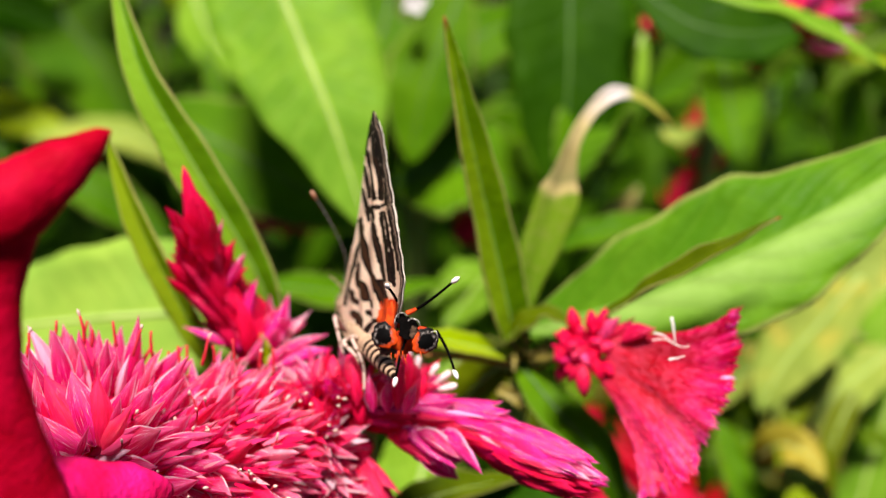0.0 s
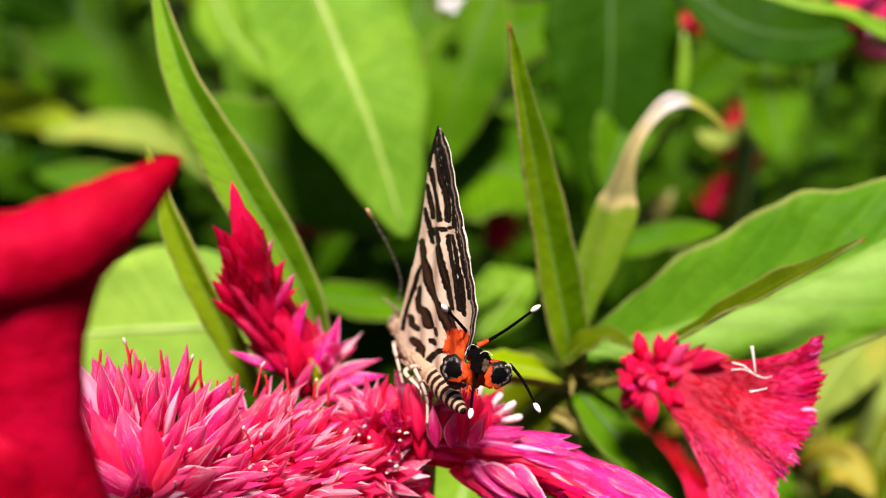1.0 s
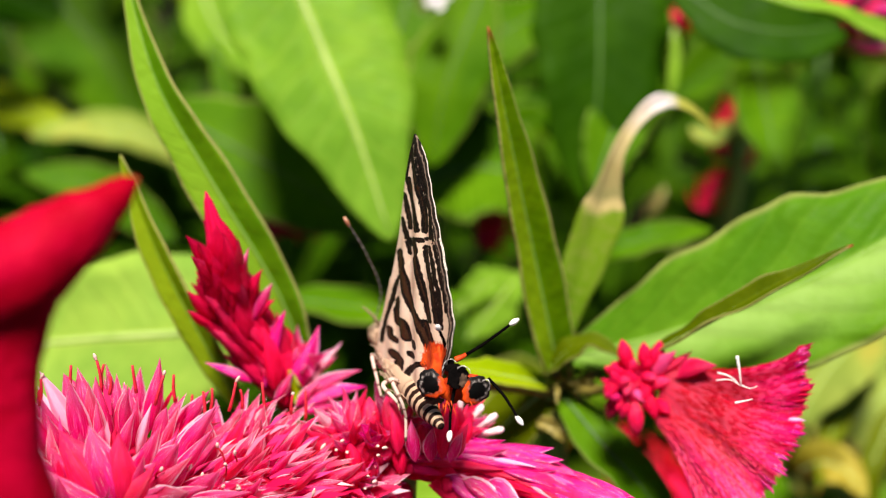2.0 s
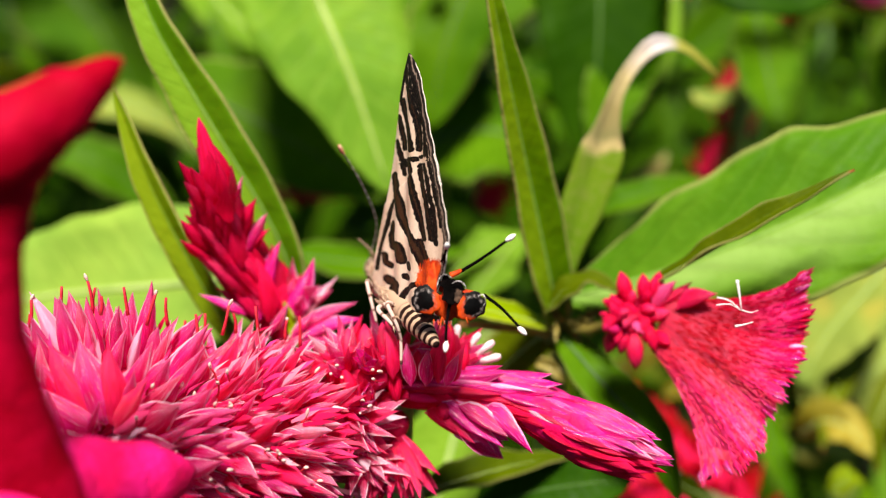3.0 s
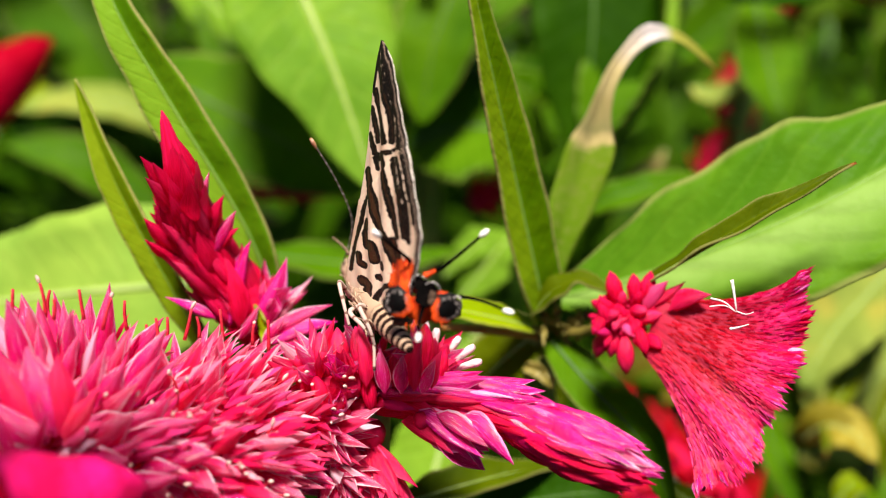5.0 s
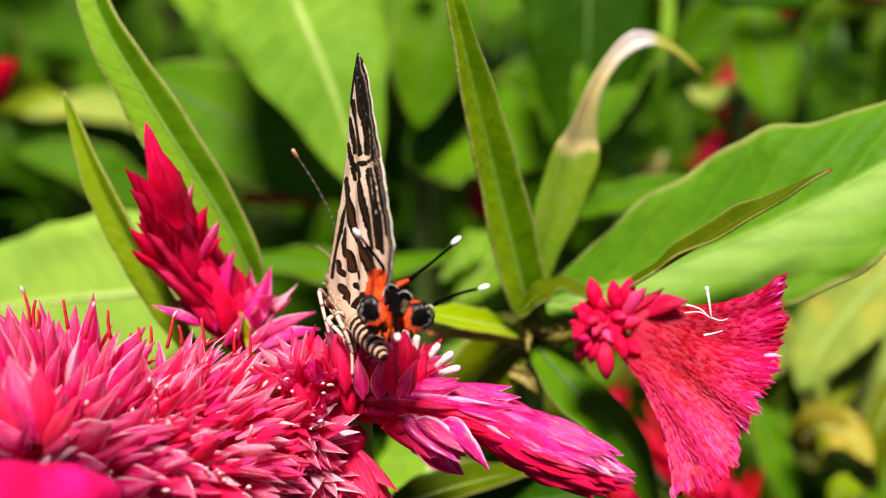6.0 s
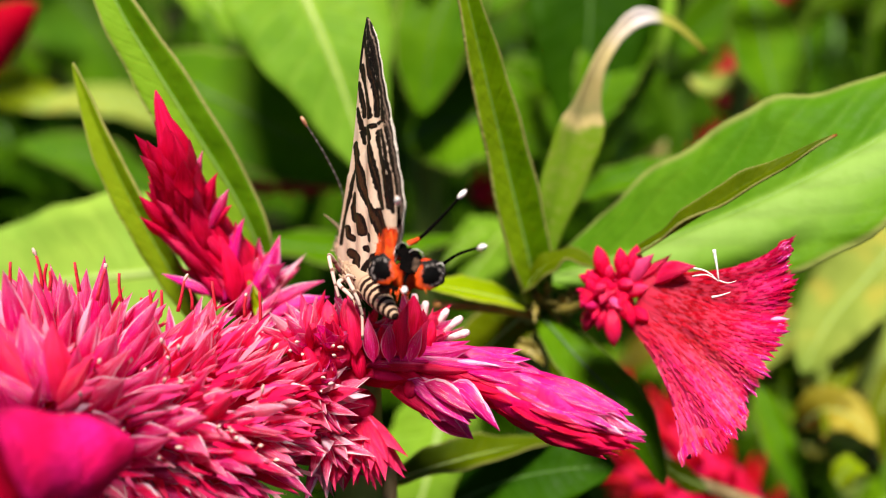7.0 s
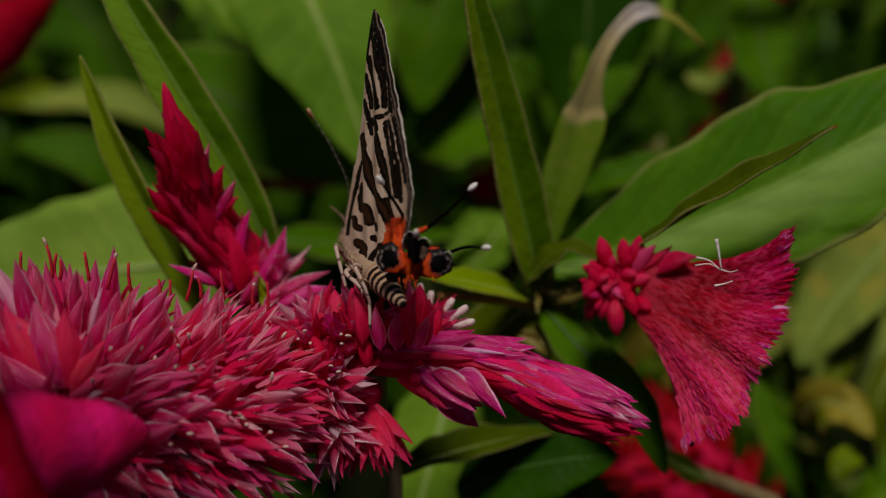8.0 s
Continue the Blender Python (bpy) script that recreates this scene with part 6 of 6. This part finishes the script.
disc("tail_lobe", (-4.78, 76.35, 511.52), way3(-0.35, -0.1, 1), way3(0.8, -0.6, 0.2), 1.15, LOBE, "orange lobe with a black false eye", 0.2, 0.95)
disc("tail_lobe", (-1.42, 75.92, 511.24), way3(0.40, -0.15, 1), way3(-0.8, -0.5, 0.2), 1.18, LOBE, "orange lobe with a black false eye", 0.2, 0.9)
disc("corner_patch", (-2.90, 76.75, 510.95), way3(0.0, -0.2, 1), EYE_UP, 1.25, ORANGE, "orange wing corner", 0.10, 0.95, 0.09)
disc("corner_patch", (-3.98, 77.60, 512.70), way3(-0.2, 0.1, 1), EYE_UP, 1.15, ORANGE, "orange wing corner", 0.12, 0.68, 0.12)
disc("corner_patch", (-2.72, 76.22, 512.20), way3(0.1, 0.2, 1), EYE_UP, 0.92, BLACK, "black hollow between the lobes", 0.06, 0.95, 0.08)
disc("corner_patch", (-2.35, 75.98, 512.00), way3(0.3, 0.1, 1), EYE_UP, 0.5, BROWN, "dark brown fold between the lobes", 0.05, 0.7, 0.12)
disc("corner_patch", (-3.42, 76.85, 512.93), way3(-0.1, 0.3, 1), EYE_UP, 0.52, BLACK, "black fold at the corner", 0.06, 0.85, 0.10)
disc("corner_patch", (-1.57, 76.25, 512.16), way3(0.3, 0.4, 1), EYE_RIGHT, 0.5, ORANGE, "orange scales beside the lobe", 0.2, 0.5, 0.1)
disc("corner_patch", (-4.61, 76.76, 509.88), way3(-0.2, -0.4, 1), EYE_RIGHT, 0.75, BROWN, "dark brown edge under the lobe", 0.1, 0.5, 0.1)
tube("tail_root", butterfly, [(-2.98, 77.10, 513.18), (-2.49, 77.20, 513.35), (-2.18, 77.40, 513.46)], 0.24, 0.14, ORANGE, "orange root of the tail", rings=6, sides=8)
tube("fringe_edge", butterfly, [(-3.95, 76.39, 512.64), (-3.75, 76.64, 513.20), (-3.33, 76.74, 513.44), (-2.83, 76.64, 513.19)], 0.05, 0.02, FRINGE, "white fringe", rings=10, sides=5)
tube("fringe_edge", butterfly, [(-2.82, 76.20, 512.96), (-2.44, 76.28, 513.13), (-1.98, 76.19, 512.92), (-1.83, 76.04, 512.57)], 0.05, 0.02, FRINGE, "white fringe", rings=10, sides=5)
tube("fringe_edge", butterfly, [(-0.95, 75.80, 512.14), (-0.57, 75.82, 512.21), (-0.42, 75.66, 511.82), (-0.53, 75.51, 511.47)], 0.05, 0.02, FRINGE, "white fringe", rings=8, sides=5)
rng = random.Random(4)
for i in range(12):
    a = vec((-3.03, 75.69, 510.24)) + EYE_RIGHT * rng.uniform(-1.4, 1.4) + EYE_UP * rng.uniform(-0.3, 0.3) + TO_EYE * rng.uniform(-.2, .4)
    b = a + way3(rng.uniform(-.5, .5), -1, 0.4) * rng.uniform(0.5, 1.0)
    tube("hair_tuft", butterfly, [a, (a + b) / 2 + TO_EYE * 0.1, b], 0.05, 0.01, ORANGE if i % 4 else BLACK, rings=3, sides=4)

tube("thorax", butterfly, [(-9.25, 93.09, 505.45), (-8.04, 89.16, 506.39), (-6.74, 85.08, 506.97)], 1.35, 1.7, FUR, "furry cream thorax", rings=12, sides=14, swell=lambda s: 0.35 + 0.65 * math.sin(math.pi * (0.1 + 0.75 * s)))
tube("abdomen", butterfly, [(-8.26, 87.27, 507.07), (-6.66, 82.69, 507.73), (-5.15, 78.53, 508.11), (-3.98, 75.99, 507.98)], 1.05, 0.5, ABDOMEN, "abdomen ringed in cream and black", rings=24, sides=14, swell=lambda s: 0.75 + 0.3 * math.sin(math.pi * s) - 0.55 * s ** 3)
tube("head", butterfly, [(-9.33, 94.23, 505.60), (-9.76, 96.21, 505.17), (-10.05, 97.70, 504.86)], 0.95, 1.0, FUR, "small furry head", rings=8, sides=12, swell=lambda s: 0.4 + 0.8 * math.sin(math.pi * (0.15 + 0.7 * s)))
for i in range(240):
    a = vec(THORAX) + (vec((-6.05, 81.09, 507.78)) - vec(THORAX)) * rng.uniform(-0.2, 0.9) + EYE_RIGHT * rng.uniform(-1.2, 0.7) + EYE_UP * rng.uniform(-0.9, 0.9) + TO_EYE * rng.uniform(0.5, 1.3)
    b = a + way3(rng.uniform(0.1, 0.9), rng.uniform(-1, 0), rng.uniform(0.1, 0.6)) * rng.uniform(0.6, 1.2)
    tube("fur_tuft", butterfly, [a, (a + b) / 2, b], 0.06, 0.015, FUR, rings=2, sides=4)
for pts in ([(-9.20, 87.19, 506.86), (-9.81, 85.80, 508.77), (-9.37, 84.22, 507.52), (-8.98, 83.61, 506.01)], [(-7.66, 84.21, 507.50), (-8.74, 82.24, 507.97), (-7.70, 80.93, 507.40), (-6.93, 80.52, 506.38), (-6.87, 79.68, 504.29)], [(-7.11, 82.69, 507.74), (-7.94, 81.50, 508.81), (-7.15, 80.40, 507.42), (-6.81, 80.36, 505.98)]):
    tube("leg", butterfly, pts, 0.21, 0.11, LEG, "white leg with brown bands", rings=18, sides=8)
for pts in ([(-10.53, 95.49, 506.05), (-9.49, 94.96, 510.07), (-10.53, 94.37, 513.97), (-12.28, 93.73, 517.72)], [(-10.43, 95.45, 505.96), (-8.62, 98.29, 507.65), (-7.61, 100.39, 510.18), (-7.02, 102.32, 512.28)]):
    a = tube("antenna", butterfly, pts, 0.07, 0.06, FEELER, "thin antenna banded black and white", rings=24, sides=6)
    p, q = vec(pts[-2]), vec(pts[-1])
    d = (q - p).normalized()
    tube("club", a, [q - 0.6 * d, q, q + 0.4 * d], 0.17, 0.2, CLUB, rings=6, sides=8, swell=lambda s: 0.45 + 0.6 * math.sin(math.pi * min(s, 0.97)))
tube("palp", butterfly, [(-9.61, 95.53, 506.14), (-10.21, 95.06, 507.66), (-11.20, 94.52, 508.98)], 0.22, 0.04, FUR, rings=6, sides=6)


def tail(base, length, bend, label):
    """A thin black tail with a white tip, along its own z."""
    o = Vector((0, 0, 0))
    pts = [o, Vector((bend, 0, length * 0.45)), Vector((0, 0, length))]
    at, way = spline(pts)
    v, f, u = tube_data(at, way, lambda s: 0.15 - 0.05 * s, 12, 8)
    ob = part("tail", mesh_of("tail", v, f, BLACK, u), butterfly, base, label)
    v, f, u = tube_data(lambda s: Vector((0, 0, length - 0.45 + 0.9 * s)), lambda s: UP, lambda s: 0.22 * math.sin(math.pi * (0.06 + 0.9 * s)) ** 0.7, 8, 8, facing=(1, 0, 0))
    tip = new("tail_tip", mesh_of("tail_tip", v, f, WHITE, u))
    tip.parent = ob
    tagged(tip, "white tail tip")
    return ob


TAILS = []
for base, length, bend in (((-2.53, 77.70, 513.01), 4.9, 0.10), ((-0.52, 76.86, 511.72), 3.9, -0.18), ((-3.66, 77.89, 513.73), 4.0, 0.05), ((-3.03, 76.22, 511.21), 3.5, 0.1)):
    TAILS.append((tail(base, length, bend, "thin black tail with a white tip"), vec(base), length))

# where each tail's tip is, time by time: millimetres to the right of its root and above it
SWAY = (
    ((0, 3.54, 2.70), (0.5, 3.72, 2.82), (1, 3.95, 2.82), (1.5, 4.00, 2.88), (3, 3.98, 2.68), (3.5, 3.98, 2.80), (4, 4.06, 2.85), (4.5, 3.69, 2.76), (6, 4.12, 3.28), (6.5, 4.04, 3.28), (7, 3.70, 3.58), (7.5, 4.04, 3.39), (8, 3.99, 3.34)),
    ((0, 1.82, -4.05), (0.5, 2.11, -4.08), (1, 2.52, -3.95), (1.5, 2.71, -3.87), (3, 3.40, -3.19), (3.5, 3.25, -1.83), (4, 3.35, -0.47), (4.5, 2.76, -1.48), (6, 3.88, 1.32), (6.5, 2.72, 0.60), (7, 2.74, 1.13), (7.5, 3.84, -0.61), (8, 2.49, 0.29)),
    ((0, -0.70, 1.54), (0.5, -1.03, 1.79), (1, -1.87, 2.17), (1.5, -1.46, 1.98), (3, 0.46, 1.43), (3.5, 0.16, 1.50), (4, -2.85, 2.18), (4.5, -2.53, 1.87), (6, -1.88, 2.88), (6.5, -0.96, 2.56), (7, 0.20, 2.13), (7.5, -0.61, 2.37), (8, -1.67, 2.89)),
    ((0, -0.93, -3.72), (0.5, -0.76, -3.77), (1, -0.52, -2.65), (1.5, -0.52, -3.74), (3, -0.29, -2.85), (3.5, -0.41, -1.83), (4, -0.55, -2.34), (4.5, -0.51, -2.14), (6, 0.28, -1.12), (6.5, 0.32, -1.28), (7, -0.04, -0.93), (7.5, -0.04, 1.10), (8, 0.20, 2.08)),
)


def motions():
    """The four hindwing tails swing while the butterfly sits."""
    for (ob, base, length), rows in zip(TAILS, SWAY):
        keys = []
        for t, right, up in rows:
            flat = math.hypot(right, up)
            if flat > length * 0.98:
                right, up = right * length * 0.98 / flat, up * length * 0.98 / flat
                flat = length * 0.98
            z = (EYE_RIGHT * right + EYE_UP * up + TO_EYE * math.sqrt(length * length - flat * flat)).normalized()
            x = z.cross(TO_EYE).normalized()
            m = Matrix((x, z.cross(x), z)).transposed().to_4x4()
            keys.append((t, Matrix.Translation((base - vec(THORAX)) * MM) @ m))
        walk(ob, keys)


motions()
